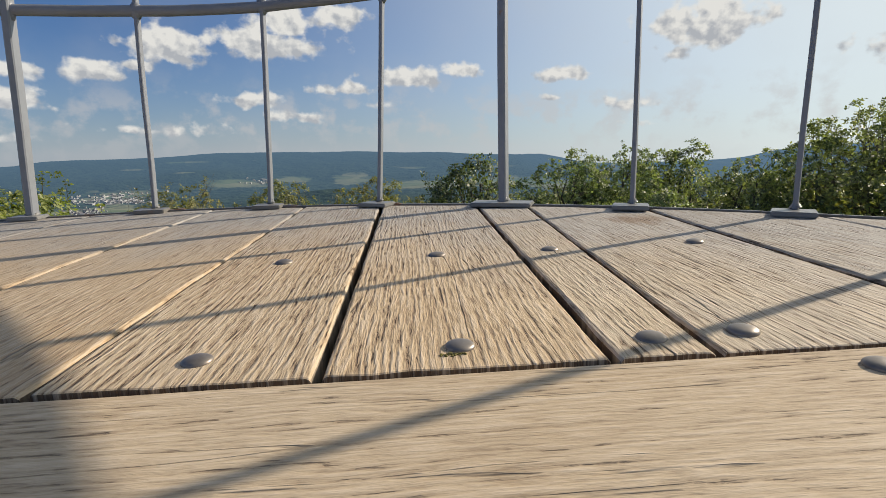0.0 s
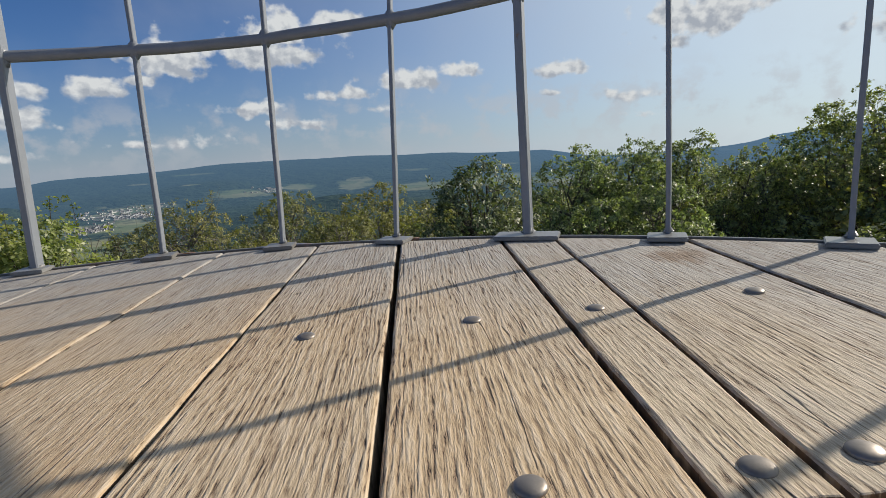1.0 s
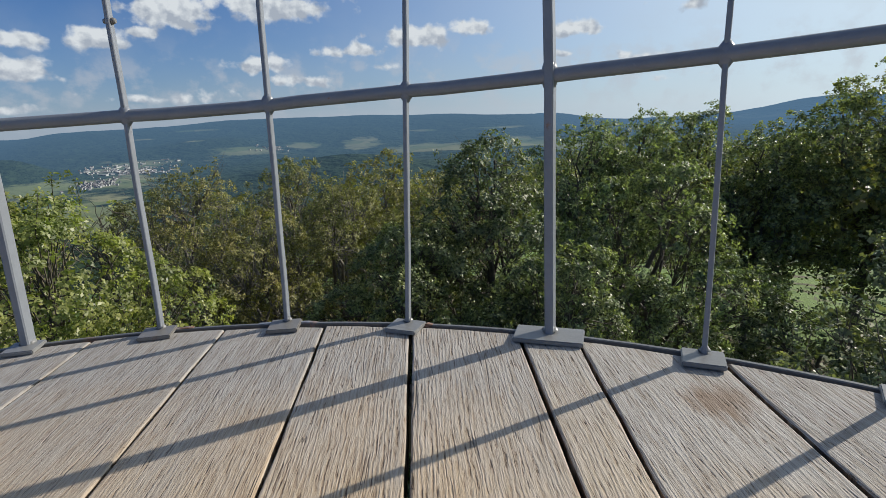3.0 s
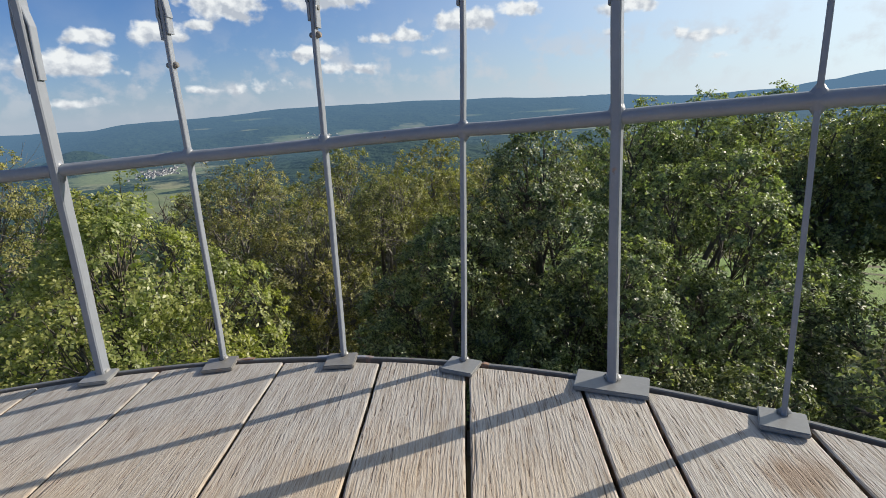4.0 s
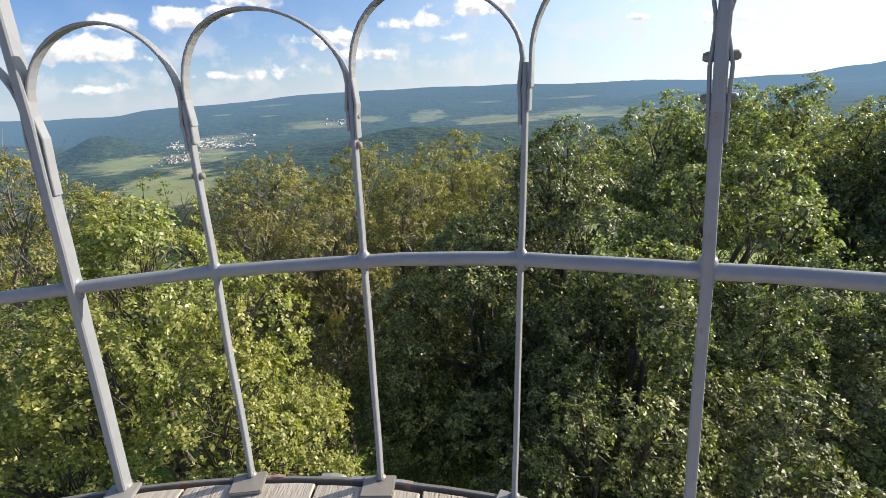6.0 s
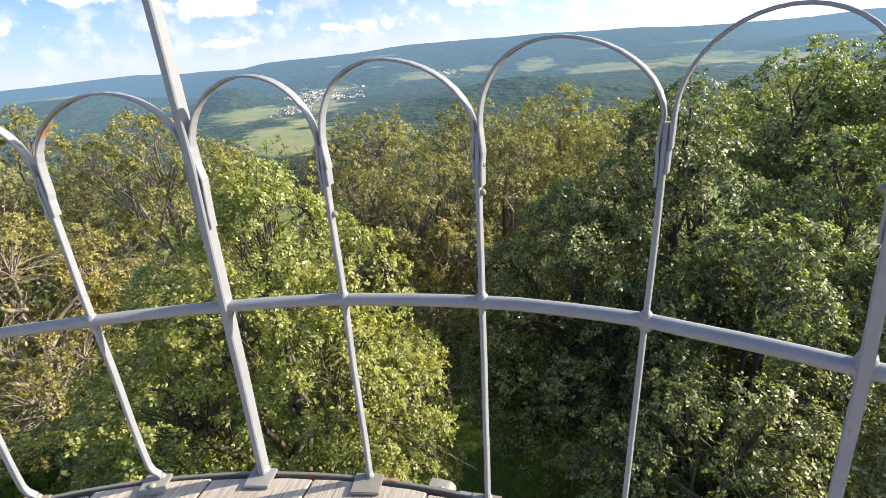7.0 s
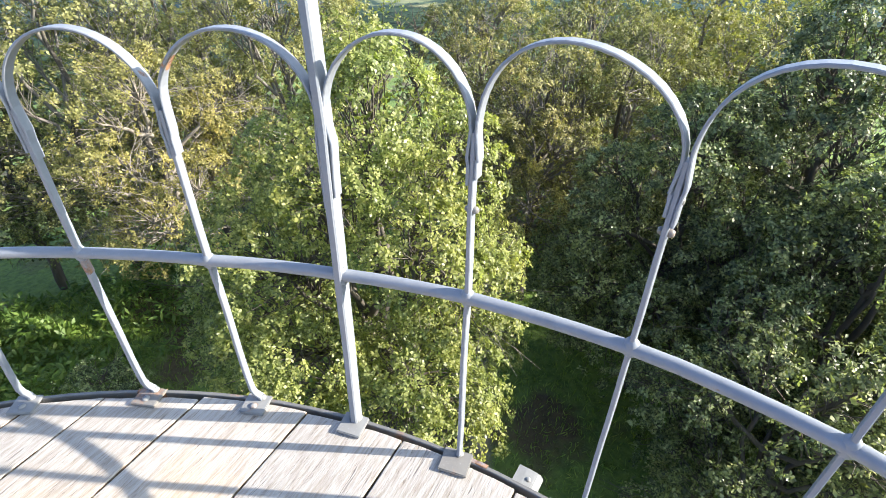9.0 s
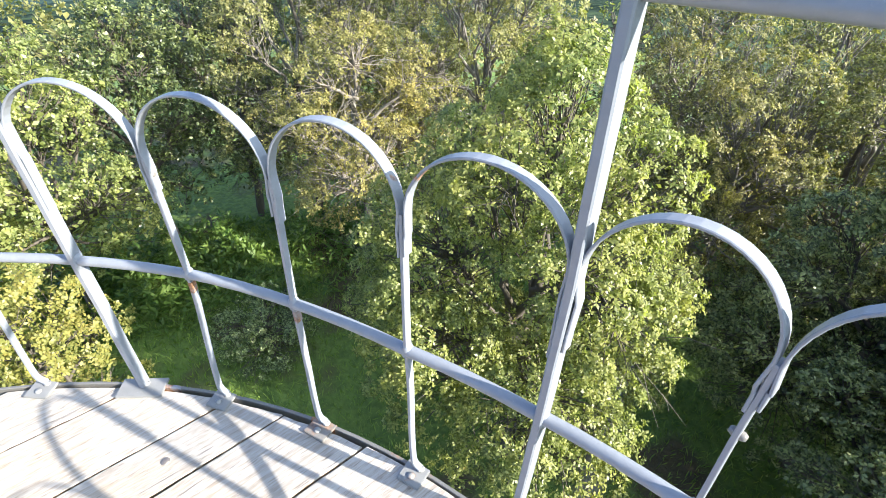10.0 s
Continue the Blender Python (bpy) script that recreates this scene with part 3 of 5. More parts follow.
def bevel_box(bm, size, m, bevel=0.0015):
    got = bmesh.ops.create_cube(bm, size=1.0, matrix=m @ Matrix.Diagonal((*size, 1)))
    edges = {e for v in got["verts"] for e in v.link_edges}
    bmesh.ops.bevel(bm, geom=list(edges), offset=bevel, segments=2, affect="EDGES")


# ---- platform ----
CX, CY, RING = -0.103, -0.409, 1.733        # centre and radius of the railing's circle
FA, FB, FC = 0.01668, 0.02482, -0.0430      # the deck's slight slope


def deck_z(x, y):
    return FA * x + FB * y + FC


def rail_z(x, y):
    return 0.0422 * x - 0.0232 * y + 0.4555


nrm = Vector((-FA, -FB, 1)).normalized()
v_ax = Vector((-0.2, 1, 0))
v_ax = (v_ax - nrm * v_ax.dot(nrm)).normalized()
u_ax = v_ax.cross(nrm)
DECK = Matrix.Translation((0, 0, FC)) @ Matrix((u_ax, v_ax, nrm)).transposed().to_4x4()
mid_uv = DECK.inverted() @ Vector((CX, CY, deck_z(CX, CY)))
EDGE = 1.722

deck = tagged(new("deck"), "round lookout deck of weathered oak planks", "deck", kind="structure")


def plank(u0a, u0b, u1a, u1b, v0, v1, seed, mat, name="plank", thick=0.045, drop=0.0, label=""):
    """A board from v0 to v1 (either None: at the round edge) with edges u0, u1 that may taper; its top lies on the deck."""
    rng = random.Random(seed)
    nu, nv = 11, 44
    rows = []
    off = rng.uniform(-0.006, 0.003)
    lift = rng.uniform(-0.0008, 0.0008)
    for j in range(nv + 1):
        row = []
        for i in range(nu + 1):
            s = i / nu
            inset = (0.0, 0.0012, 0.0032)
            wa, wb = u1a - u0a, u1b - u0b
            if i < 3:
                ua, ub = u0a + inset[i], u0b + inset[i]
            elif i > nu - 3:
                ua, ub = u1a - inset[nu - i], u1b - inset[nu - i]
            else:
                sa = (i - 2) / (nu - 4)
                ua, ub = u0a + 0.0060 + (wa - 0.0120) * sa, u0b + 0.0060 + (wb - 0.0120) * sa
            top = v1
            if top is None:
                ue = ub - mid_uv.x
                top = mid_uv.y + math.sqrt(max(EDGE * EDGE - ue * ue, 0.01)) + off - 0.004 * noise.noise((ub * 25, seed, 0))
            q = 0.0012 if j == 1 else 0.9988 if j == nv - 1 else j / nv
            tt = q
            if v0 is None:
                start = mid_uv.y - math.sqrt(EDGE * EDGE - (ua - mid_uv.x) ** 2) + off
            else:
                start = v0 + 0.003 * noise.noise((ub * 30, seed, 7.0))
            v = start + (top - start) * tt
            u = ua + (ub - ua) * q + 0.0016 * noise.noise((v * 9, seed + (0 if s < 0.5 else 5), 3.1)) * (1 if i in (0, 1, nu - 1, nu) else 0)
            z = lift + 0.0008 * noise.noise((u * 6, v * 2.2, seed)) - drop
            chip = 1 + 0.7 * noise.noise((v * 22, seed * 1.7, i))
            z -= {0: 0.0028, 1: 0.0008}.get(min(i, nu - i), 0.0) * chip
            if j in (0, nv):
                z -= 0.0007
            row.append((u, v, z))
        rows.append(row)
    verts, faces = [p for r in rows for p in r], []
    w = nu + 1
    for j in range(nv):
        for i in range(nu):
            faces.append((j * w + i, j * w + i + 1, (j + 1) * w + i + 1, (j + 1) * w + i))
    loop = [i for i in range(w)] + [j * w + nu for j in range(1, nv + 1)] + [nv * w + i for i in range(nu - 1, -1, -1)] + [j * w for j in range(nv - 1, 0, -1)]
    base = len(verts)
    for k in loop:
        x, y, z = verts[k]
        verts.append((x, y, -thick - drop))
    n = len(loop)
    for k in range(n):
        faces.append((loop[(k + 1) % n], loop[k], base + k, base + (k + 1) % n))
    faces.append(tuple(base + k for k in range(n - 1, -1, -1)))
    me = mesh_from(name, verts, faces, mat)
    me.materials.append(M_WOOD_GAP_SHADE)
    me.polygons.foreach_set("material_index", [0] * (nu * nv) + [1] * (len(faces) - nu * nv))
    return piece(name, me, deck, label, DECK)


GAP = 0.0052
JOINTS = [(-1.62, -1.62), (-1.415, -1.40), (-1.20, -1.19), (-1.048, -1.053), (-0.842, -0.842), (-0.588, -0.586), (-0.351, -0.351), (-0.092, -0.092),
          (0.112, 0.112), (0.283, 0.283), (0.470, 0.479), (0.538, 0.575), (0.755, 0.769), (0.965, 0.97), (1.16, 1.16), (1.36, 1.36), (1.56, 1.56)]
WIDE = {9: 0.0072, 10: 0.0062, 11: 0.0055, 8: 0.0048, 7: 0.0045}
for k in range(len(JOINTS) - 1):
    (a0, a1), (b0, b1) = JOINTS[k], JOINTS[k + 1]
    ga, gb = WIDE.get(k, GAP) * 0.5, WIDE.get(k + 1, GAP) * 0.5
    last = min(b1, 1.30)
    if last - a1 > 0.05:
        plank(a0 + ga, a1 + ga, min(b0, last) - gb, last - gb, 0.4515, None, 11 + k, M_WOOD_SMOOTH if k < 8 else M_WOOD if k < 10 else M_WOOD_GREY)
    # the same boards run on behind the cross board
    first, last = (-1.80 if k == 0 else a0), min(b0, 1.44)
    plank(first + ga, first + ga, last - gb, last - gb, None, 0.165, 60 + k, M_WOOD)
# the cross board: grain along its own length
half = math.sqrt(EDGE ** 2 - (0.44 - mid_uv.y) ** 2) - 0.03
cross = plank(-0.4475, -0.4475, -0.170, -0.170, mid_uv.x - half, mid_uv.x + half, 101, M_WOOD_CROSS, "cross_plank", drop=0.0003)
cross.matrix_basis = DECK @ pose(0, 0, 0, 0, 0, -90)

# joists and the band round the edge
for v in (0.30, 0.49, 0.80, 1.12, -0.3, -0.9, -1.5):
    hw = math.sqrt(max(1.64 ** 2 - (v - mid_uv.y) ** 2, 0.01))
    bm = bmesh.new()
    bevel_box(bm, (2 * hw, 0.07, 0.09), Matrix.Translation((mid_uv.x, v, -0.093)), 0.003)
    ob = part("joist", bm, M_WOOD_GREY, deck)
    ob.matrix_basis = DECK
bm = bmesh.new()
ring = []
for i in range(144):
    q = 2 * math.pi * i / 144
    r = 1.7345 + 0.0015 * math.sin(5 * q)
    x, y = CX + r * math.sin(q), CY + r * math.cos(q)
    ring.append(Vector((x, y, deck_z(x, y) - 0.020)))
sweep(bm, ring, (0.046, 0.009), True, Vector((0, 0, 1)))
band = part("edge_band", bm, M_BAND)
tagged(band, "dark flat iron band round the deck's edge", "edge band", kind="structure")

# carriage bolts in the boards (u, v, radius)
bolt_me = None
BOLTS = [(0.374, 0.770), (0.513, 0.769), (0.3745, 0.4855), (0.506, 0.480), (0.5735, 0.483), (0.699, 0.773), (0.191, 0.771), (0.1986, 0.487),
         (0.80, 0.485), (0.617, 0.419), (-1.12, 0.83), (-0.98, 0.52), (-0.72, 0.50)]
bm = bmesh.new()
dome(bm, Vector((0, 0, 0)), 0.0105, 0.0038, 6, 20)
bolt_me = bpy.data.meshes.new("carriage_bolt")
bm.to_mesh(bolt_me)
bm.free()
bolt_me.materials.append(M_BOLT)
for i, (u, v) in enumerate(BOLTS):
    ob = new("carriage_bolt", bolt_me)
    ob.parent = deck
    ob.matrix_basis = DECK @ pose(u, v, 0.0005, 0, 0, 40 * i)

# crumbs of moss beside a bolt head
rng = random.Random(9)
bm = bmesh.new()
for i in range(26):
    u, v = 0.3675 + rng.gauss(0, 0.006), 0.4725 + rng.gauss(0, 0.0016)
    r = rng.uniform(0.0005, 0.0012)
    got = bmesh.ops.create_icosphere(bm, subdivisions=1, radius=r)
    for w in got["verts"]:
        w.co = Vector((w.co.x * 1.4 + u, w.co.y + v, w.co.z * 0.8 + r * 0.5)) + Vector((rng.uniform(-1, 1), rng.uniform(-1, 1), rng.uniform(-1, 1))) * r * 0.3
moss = part("moss", bm, M_MOSS)
moss.matrix_basis = DECK
tagged(moss, "dry green moss crumbs beside a bolt head on the planks", "moss", kind="stuff")

# ---- railing ----
ANGLES = {2: 29.4, 1: 21.2, 0: 13.03, -1: 4.04, -2: -4.2, -3: -12.74, -4: -20.96, -5: -28.83, -6: -37.77, -7: -47.5, -8: -55.5, -9: -64.4}
for i in range(30):
    ANGLES[3 + i] = 29.4 + (266.2) * (i + 1) / 31
ORDER = sorted(ANGLES, reverse=True)         # anticlockwise order as seen from above is falling index
railing = tagged(new("railing"), "curved grey-painted iron railing with round-topped arches and rust spots", "railing")
railing.location = (CX, CY, 0)


# where each upright stands at the middle rail and at the spring of the arches: angle, radius
AT_RAIL = {1: (20.94, 1.744), 0: (12.81, 1.741), -1: (4.51, 1.760), -2: (-4.09, 1.762), -3: (-12.64, 1.747), -4: (-20.35, 1.727), -5: (-29.08, 1.713), -6: (-38.0, 1.719), -7: (-46.85, 1.731), -8: (-55.85, 1.733)}
AT_SPRING = {1: (20.9, 1.752), 0: (12.60, 1.747), -1: (4.69, 1.788), -2: (-4.06, 1.788), -3: (-12.65, 1.760), -4: (-20.22, 1.738), -5: (-29.35, 1.728), -6: (-37.85, 1.724), -7: (-47.2, 1.735), -8: (-56.2, 1.736)}


def stand(k, h):
    """Angle and radius of upright k at h metres above the middle rail (below it: negative)."""
    a, r = ANGLES[k], RING
    ra, rr = AT_RAIL.get(k, (a, r + 0.004))
    sa, sr = AT_SPRING.get(k, (a, r + 0.01))
    if h < 0:
        q = min(-h / 0.44, 1)
        return ra + (a - ra) * q, rr + (r - rr) * q
    q = min(h / 0.28, 1)
    return ra + (sa - ra) * q, rr + (sr - rr) * q


def polar_xy(a, r):
    return Vector((CX + r * math.sin(radians(a)), CY + r * math.cos(radians(a)), 0))


def spot(k, h=-0.44):
    return polar_xy(*stand(k, h))


def up_to(p, z):
    return Vector((p.x, p.y, z))


def rpart(name, bm, mat, label=""):
    ob = part(name, bm, mat, railing, label)
    ob.matrix_parent_inverse = Matrix.Translation((-CX, -CY, 0))
    return ob


POSTS = [k for k in ANGLES if k % 4 == 0]
BENT = (-5, -6, -7, -9)                     # bars bent outwards at the foot
rng = random.Random(5)
for k in ANGLES:
    p = spot(k)
    q = radians(ANGLES[k])
    out = Vector((math.sin(q), math.cos(q), 0))
    z0, zr = deck_z(p.x, p.y), rail_z(p.x, p.y)
    post = k in POSTS
    top = zr + (0.612 if post else 0.285)
    bm = bmesh.new()
    nseg = 14
    pts = []
    steps = [0.0, 0.012, 0.028, 0.045, 0.075] + [0.075 + (top - z0 - 0.081) * i / nseg for i in range(1, nseg + 1)]
    for i, rise in enumerate(steps):
        z = z0 + 0.006 + rise
        here = spot(k, z - zr)
        wob = 0.0015 * noise.noise((k * 3.7, z * 6, 1.0)) if 0 < i else 0
        lean = -0.010 * smooth(0.012, 0.045, z - z0) * (1 - smooth(0.045, 0.42, z - z0)) if k in BENT else 0.0
        pts.append(Vector((here.x, here.y, z)) + Vector((out.y, -out.x, 0)) * (wob + lean) + out * (wob * 0.6 + lean * 0.7))
    sweep(bm, pts, (0.030, 0.0150) if post else (0.0165, 0.0076), False, out)
    upright = rpart("post" if post else "baluster", bm, M_IRON)
    # foot plate, bolted where the bar is bent, welded elsewhere
    large = k in (0, -8, 8, 16, 24, 32)
    wid, dep = (0.120, 0.062) if large else (0.060 + rng.uniform(-0.004, 0.004), 0.054)
    yaw = Matrix.Rotation(-q + rng.uniform(-0.16, 0.16), 4, "Z")
    side = Vector((out.y, -out.x, 0))
    at = p - out * (0.012 if large else 0.018) - side * (0.008 if k in BENT else 0.0)
    bm = bmesh.new()
    bevel_box(bm, (wid, dep, 0.008), Matrix.Translation((at.x, at.y, deck_z(at.x, at.y) + 0.0050)) @ yaw, 0.0016)
    plate = rpart("foot_plate", bm, M_RUSTY if k in (-2, -3, -6, 5) else M_PLATE)
    if k in BENT:
        bm = bmesh.new()
        b_at = at - side * 0.002 - out * 0.008
        dome(bm, Vector((b_at.x, b_at.y, deck_z(b_at.x, b_at.y) + 0.009)), 0.0090, 0.006, 4, 12)
        part("plate_bolt", bm, M_PLATE, plate, "domed grey bolt head")
    bm = bmesh.new()
    foot = [up_to(p, z0 + 0.008), up_to(p + side * 0.001, z0 + 0.012), up_to(p, z0 + 0.018)]
    tube(bm, foot, [0.0105, 0.0088, 0.005] if not post else [0.016, 0.0135, 0.008], 9)
    part("weld", bm, M_PLATE, upright)
    # collar where the middle rail meets the upright
    bm = bmesh.new()
    p = spot(k, 0)
    tube(bm, [up_to(p, zr - 0.019), up_to(p, zr - 0.010), up_to(p, zr + 0.010), up_to(p, zr + 0.019)], [0.0045, 0.0112, 0.0112, 0.0045] if not post else [0.010, 0.0125, 0.0125, 0.010], 10)
    part("collar", bm, M_IRON, upright)

# middle rail and hand rail: round bars all the way round
for nm, lift, rad in (("middle_rail", 0.0, 0.0115), ("hand_rail", 0.617, 0.0125)):
    bm = bmesh.new()
    pts = []
    for n, k in enumerate(ORDER):
        k1 = ORDER[(n + 1) % len(ORDER)]
        (a0, r0), (a1, r1) = stand(k, lift), stand(k1, lift)
        if a1 > a0:
            a1 -= 360
        for s in range(4):
            here = polar_xy(a0 + (a1 - a0) * s / 4, r0 + (r1 - r0) * s / 4)
            pts.append(up_to(here, rail_z(here.x, here.y) + lift + 0.002 * noise.noise((a0 * 0.1 + s * 0.02, lift, 0))))
    tube(bm, pts, rad, 12, True)
    rpart(nm, bm, M_IRON)

# arches: flat strips that rise beside one upright, loop over and come down beside the next
for n, k in enumerate(ORDER):
    k1 = ORDER[(n + 1) % len(ORDER)]
    (a0, r0), (a1, r1) = stand(k, 0.28), stand(k1, 0.28)
    if a1 > a0:
        a1 -= 360
    chord = RING * radians(a0 - a1)
    o0 = 0.0099 if k in POSTS else 0.0060
    o1 = 0.0099 if k1 in POSTS else 0.0060
    up = 0.283 + rng.uniform(-0.005, 0.005)
    start0, start1 = (0.15 if k in POSTS else 0.20) + rng.uniform(-0.02, 0.02), (0.15 if k1 in POSTS else 0.20) + rng.uniform(-0.02, 0.02)
    half_w = chord / 2 - 0.003
    skew = 0.022 if k in (-1, -2) else 0.0
    path = [(o0, start0), (o0, start0 + 0.03), (o0 + 0.002, up - 0.035)]
    for i in range(23):
        q = math.pi * i / 22
        path.append((chord / 2 + skew * math.sin(q) ** 2 - (half_w - (0.0055 if k in POSTS else 0.001)) * math.cos(q), up + 0.005 + (0.4035 - up) * math.sin(q)))
    path += [(chord - o1 - 0.002, up - 0.035), (chord - o1, start1 + 0.03), (chord - o1, start1)]
    pts = []
    for s, h in path:
        (b0, q0), (b1, q1) = stand(k, h), stand(k1, h)
        if b1 > b0:
            b1 -= 360
        w = s / chord
        here = polar_xy(b0 + (b1 - b0) * w, q0 + (q1 - q0) * w)
        pts.append(up_to(here, rail_z(here.x, here.y) + h))
    bm = bmesh.new()
    rings = []
    for i, p in enumerate(pts):
        a, b = pts[max(i - 1, 0)], pts[min(i + 1, len(pts) - 1)]
        d = (b - a).normalized()
        out = Vector((p.x - CX, p.y - CY, 0)).normalized()
        nn = out.cross(d).normalized()
        w, h = 0.0205, 0.0045
        c = 0.0012
        rr = []
        for x, y in ((w / 2, -h / 2 + c), (w / 2, h / 2 - c), (w / 2 - c, h / 2), (-w / 2 + c, h / 2), (-w / 2, h / 2 - c), (-w / 2, -h / 2 + c), (-w / 2 + c, -h / 2), (w / 2 - c, -h / 2)):
            rr.append(bm.verts.new(p + out * x + nn * y))
        rings.append(rr)
    for r0, r1 in zip(rings, rings[1:]):
        for j in range(8):
            bm.faces.new((r0[j], r0[(j + 1) % 8], r1[(j + 1) % 8], r1[j]))
    bm.faces.new(rings[0])
    bm.faces.new(list(reversed(rings[-1])))
    bmesh.ops.recalc_face_normals(bm, faces=bm.faces)
    rpart("arch", bm, M_IRON)

# rust flaking through the paint at welds and laps: upright, height of its middle over the rail, length
for k, h0, ln in ((-6, -0.032, 0.034), (-7, -0.034, 0.030), (0, 0.185, 0.03)):
    wide = (0.0312, 0.0162) if k in POSTS else (0.0177, 0.0088)
    q = radians(ANGLES[k])
    out = Vector((math.sin(q), math.cos(q), 0))
    pts = []
    for i in range(4):
        here = spot(k, h0 + ln * (i / 3 - 0.5))
        pts.append(up_to(here, rail_z(here.x, here.y) + h0 + ln * (i / 3 - 0.5)))
    bm = bmesh.new()
    sweep(bm, pts, wide, False, out)
    rpart("rust_scale", bm, M_SCALE, "orange-brown rust flaking through the paint")

# rust bleeding over the edge band beside some feet: upright, degrees either side
for k, d0, d1 in ((-3, -0.5, 2.1), (-2, -2.0, 2.0), (-6, -1.5, 0.8), (-8, 1.4, 3.4), (-1, 0.6, 1.6)):
    pts = []
    for i in range(7):
        p = polar_xy(ANGLES[k] + d0 + (d1 - d0) * i / 6, 1.7352)
        pts.append(up_to(p, deck_z(p.x, p.y) - 0.0195 + 0.001 * math.sin(i * 2.1 + k)))
    bm = bmesh.new()
    sweep(bm, pts, (0.0475, 0.0112), False, Vector((0, 0, 1)))
    part("rust_patch", bm, M_SCALE, band, "orange-brown rust on the band")

# bolts through the lapped strips
for k, heights in ((0, (0.262, 0.215)), (-2, (0.235, 0.19)), (1, (0.25, 0.20)), (-10 + 3, (0.24,)), (-3, (0.165,))):
    q = radians(ANGLES[k])
    side = Vector((math.cos(q), -math.sin(q), 0))
    for h in heights:
        p = spot(k, h)
        z = rail_z(p.x, p.y) + h
        bm = bmesh.new()
        w = 0.020 if k in POSTS else 0.0105
        tube(bm, [up_to(p - side * w, z), up_to(p - side * (w - 0.004), z), up_to(p + side * (w - 0.004), z), up_to(p + side * w, z)], [0.004, 0.006, 0.006, 0.004], 8)
        rpart("strap_bolt", bm, M_RUSTY)

# iron strap bolted outside the band, its end curled down
q0 = radians(-8.1)
h_out, h_side = Vector((math.sin(q0), math.cos(q0), 0)), Vector((math.cos(q0), -math.sin(q0), 0))
h_at = Vector((CX, CY, 0)) + h_out * 1.785 + Vector((0, 0, -0.072))
pts = [h_at + h_side * -0.034, h_at + h_side * -0.015 + Vector((0, 0, 0.001)), h_at + h_side * 0.004]
for i in range(1, 9):
    q = math.pi * 0.95 * i / 8
    pts.append(h_at + h_side * (0.004 + 0.015 * math.sin(q)) + Vector((0, 0, -0.015 * (1 - math.cos(q)))))
bm = bmesh.new()
sweep(bm, pts, (0.050, 0.005), False, h_out)
hook = tagged(new("strap_hook"), "curled grey iron strap bolted outside the deck's edge band", "strap")
part("curl", bm, M_PLATE, hook)
bm = bmesh.new()
sweep(bm, [h_at + h_side * -0.015 + h_out * 0.02 + Vector((0, 0, -0.008)), h_at + h_side * -0.015 - h_out * 0.30 + Vector((0, 0, -0.008))], (0.012, 0.024), False, Vector((0, 0, 1)))
part("arm", bm, M_BAND, hook)
bm = bmesh.new()
dome(bm, h_at + h_side * -0.004 + Vector((0, 0, 0.003)), 0.006, 0.004, 4, 12)
part("strap_bolt", bm, M_PLATE, hook)

# ---- ground and tower ----
GZ = -8.3


def ground_z(x, y):
    r = math.hypot(x, y)
    z = GZ - 0.055 * max(r - 7, 0)
    if r > 25:
        z -= 0.06 * (r - 25)
    z += 0.25 * noise.noise((x * 0.2, y * 0.2, 0.0)) * min(1, r / 8)
    return z


bm = bmesh.new()
tube(bm, [Vector((CX, CY, GZ - 1.0)), Vector((CX, CY, -4.0)), Vector((CX, CY, -0.215))], [1.62, 1.55, 1.5], 48)
tower = part("tower_shaft", bm, M_STONE)
tagged(tower, "round rubble stone shaft carrying the deck", "tower", kind="structure")


RIDGE = [(-180, -0.3), (-130, -0.5), (-90, -0.7), (-73, -0.65), (-68, -0.79), (-64, -0.68), (-57, -0.5), (-51, -0.7), (-47.5, -0.8), (-44.5, -0.5), (-39.5, -0.38), (-29.5, 0.0), (-19, -0.05), (-10.5, -0.23), (-2, -0.62),
         (4.5, -0.67), (11, -0.42), (17, -0.8), (21.5, -0.5), (24.8, 0.03), (30, 0.0), (60, -0.3), (120, -0.2), (180, -0.3)]
HUMPS = [(-48.6, 2300, 3.4, 240, 82), (-20, 1750, 9, 250, 66), (-6, 2500, 7, 220, 40), (7, 3600, 6, 400, 60), (-62, 2900, 9, 380, 95), (-33, 3000, 6, 260, 60)]


def ridge_r(az):
    """The far ridge stands closest in front and falls back to both sides."""
    return 4300 + 2400 * smooth(-4, 12, az) * (1 - smooth(60, 90, az)) + 1500 * smooth(-46, -56, az)


def terrain(r, az):
    x, y = r * math.sin(radians(az)), r * math.cos(radians(az))
    if r <= 25:
        return ground_z(x, y)
    near = GZ - 0.055 * 18 - 0.17 * (r - 25)
    near = max(near, -185)
    k = smooth(900, 1200, r)
    z = near * (1 - k) + -185 * k
    az = (az + 180) % 360 - 180
    for (a0, e0), (a1, e1) in zip(RIDGE, RIDGE[1:]):
        if a0 <= az <= a1:
            el = e0 + (e1 - e0) * smooth(a0, a1, az)
            break
    el += 0.09 * noise.noise((az * 0.22, 3.0, 0)) + 0.03 * noise.noise((az * 1.1, 9.0, 0))
    rd = ridge_r(az)
    zr = rd * math.tan(radians(el))
    start = rd - 1650 + 350 * noise.noise((az * 0.06, 1.0, 5.0))
    rise = smooth(start, rd, r)
    z += (zr - z) * rise ** 0.8
    if r > rd:
        z -= (r - rd) * 0.06
    for ha, hr, wa, wr, hh in HUMPS:
        z += hh * math.exp(-((az - ha) / wa) ** 2 - ((r - hr) / wr) ** 2)
    far = smooth(60, 500, r)
    z += far * (1 - 0.9 * smooth(rd - 400, rd, r)) * 16 * noise.noise((x * 0.0022, y * 0.0022, 2.0))
    return z


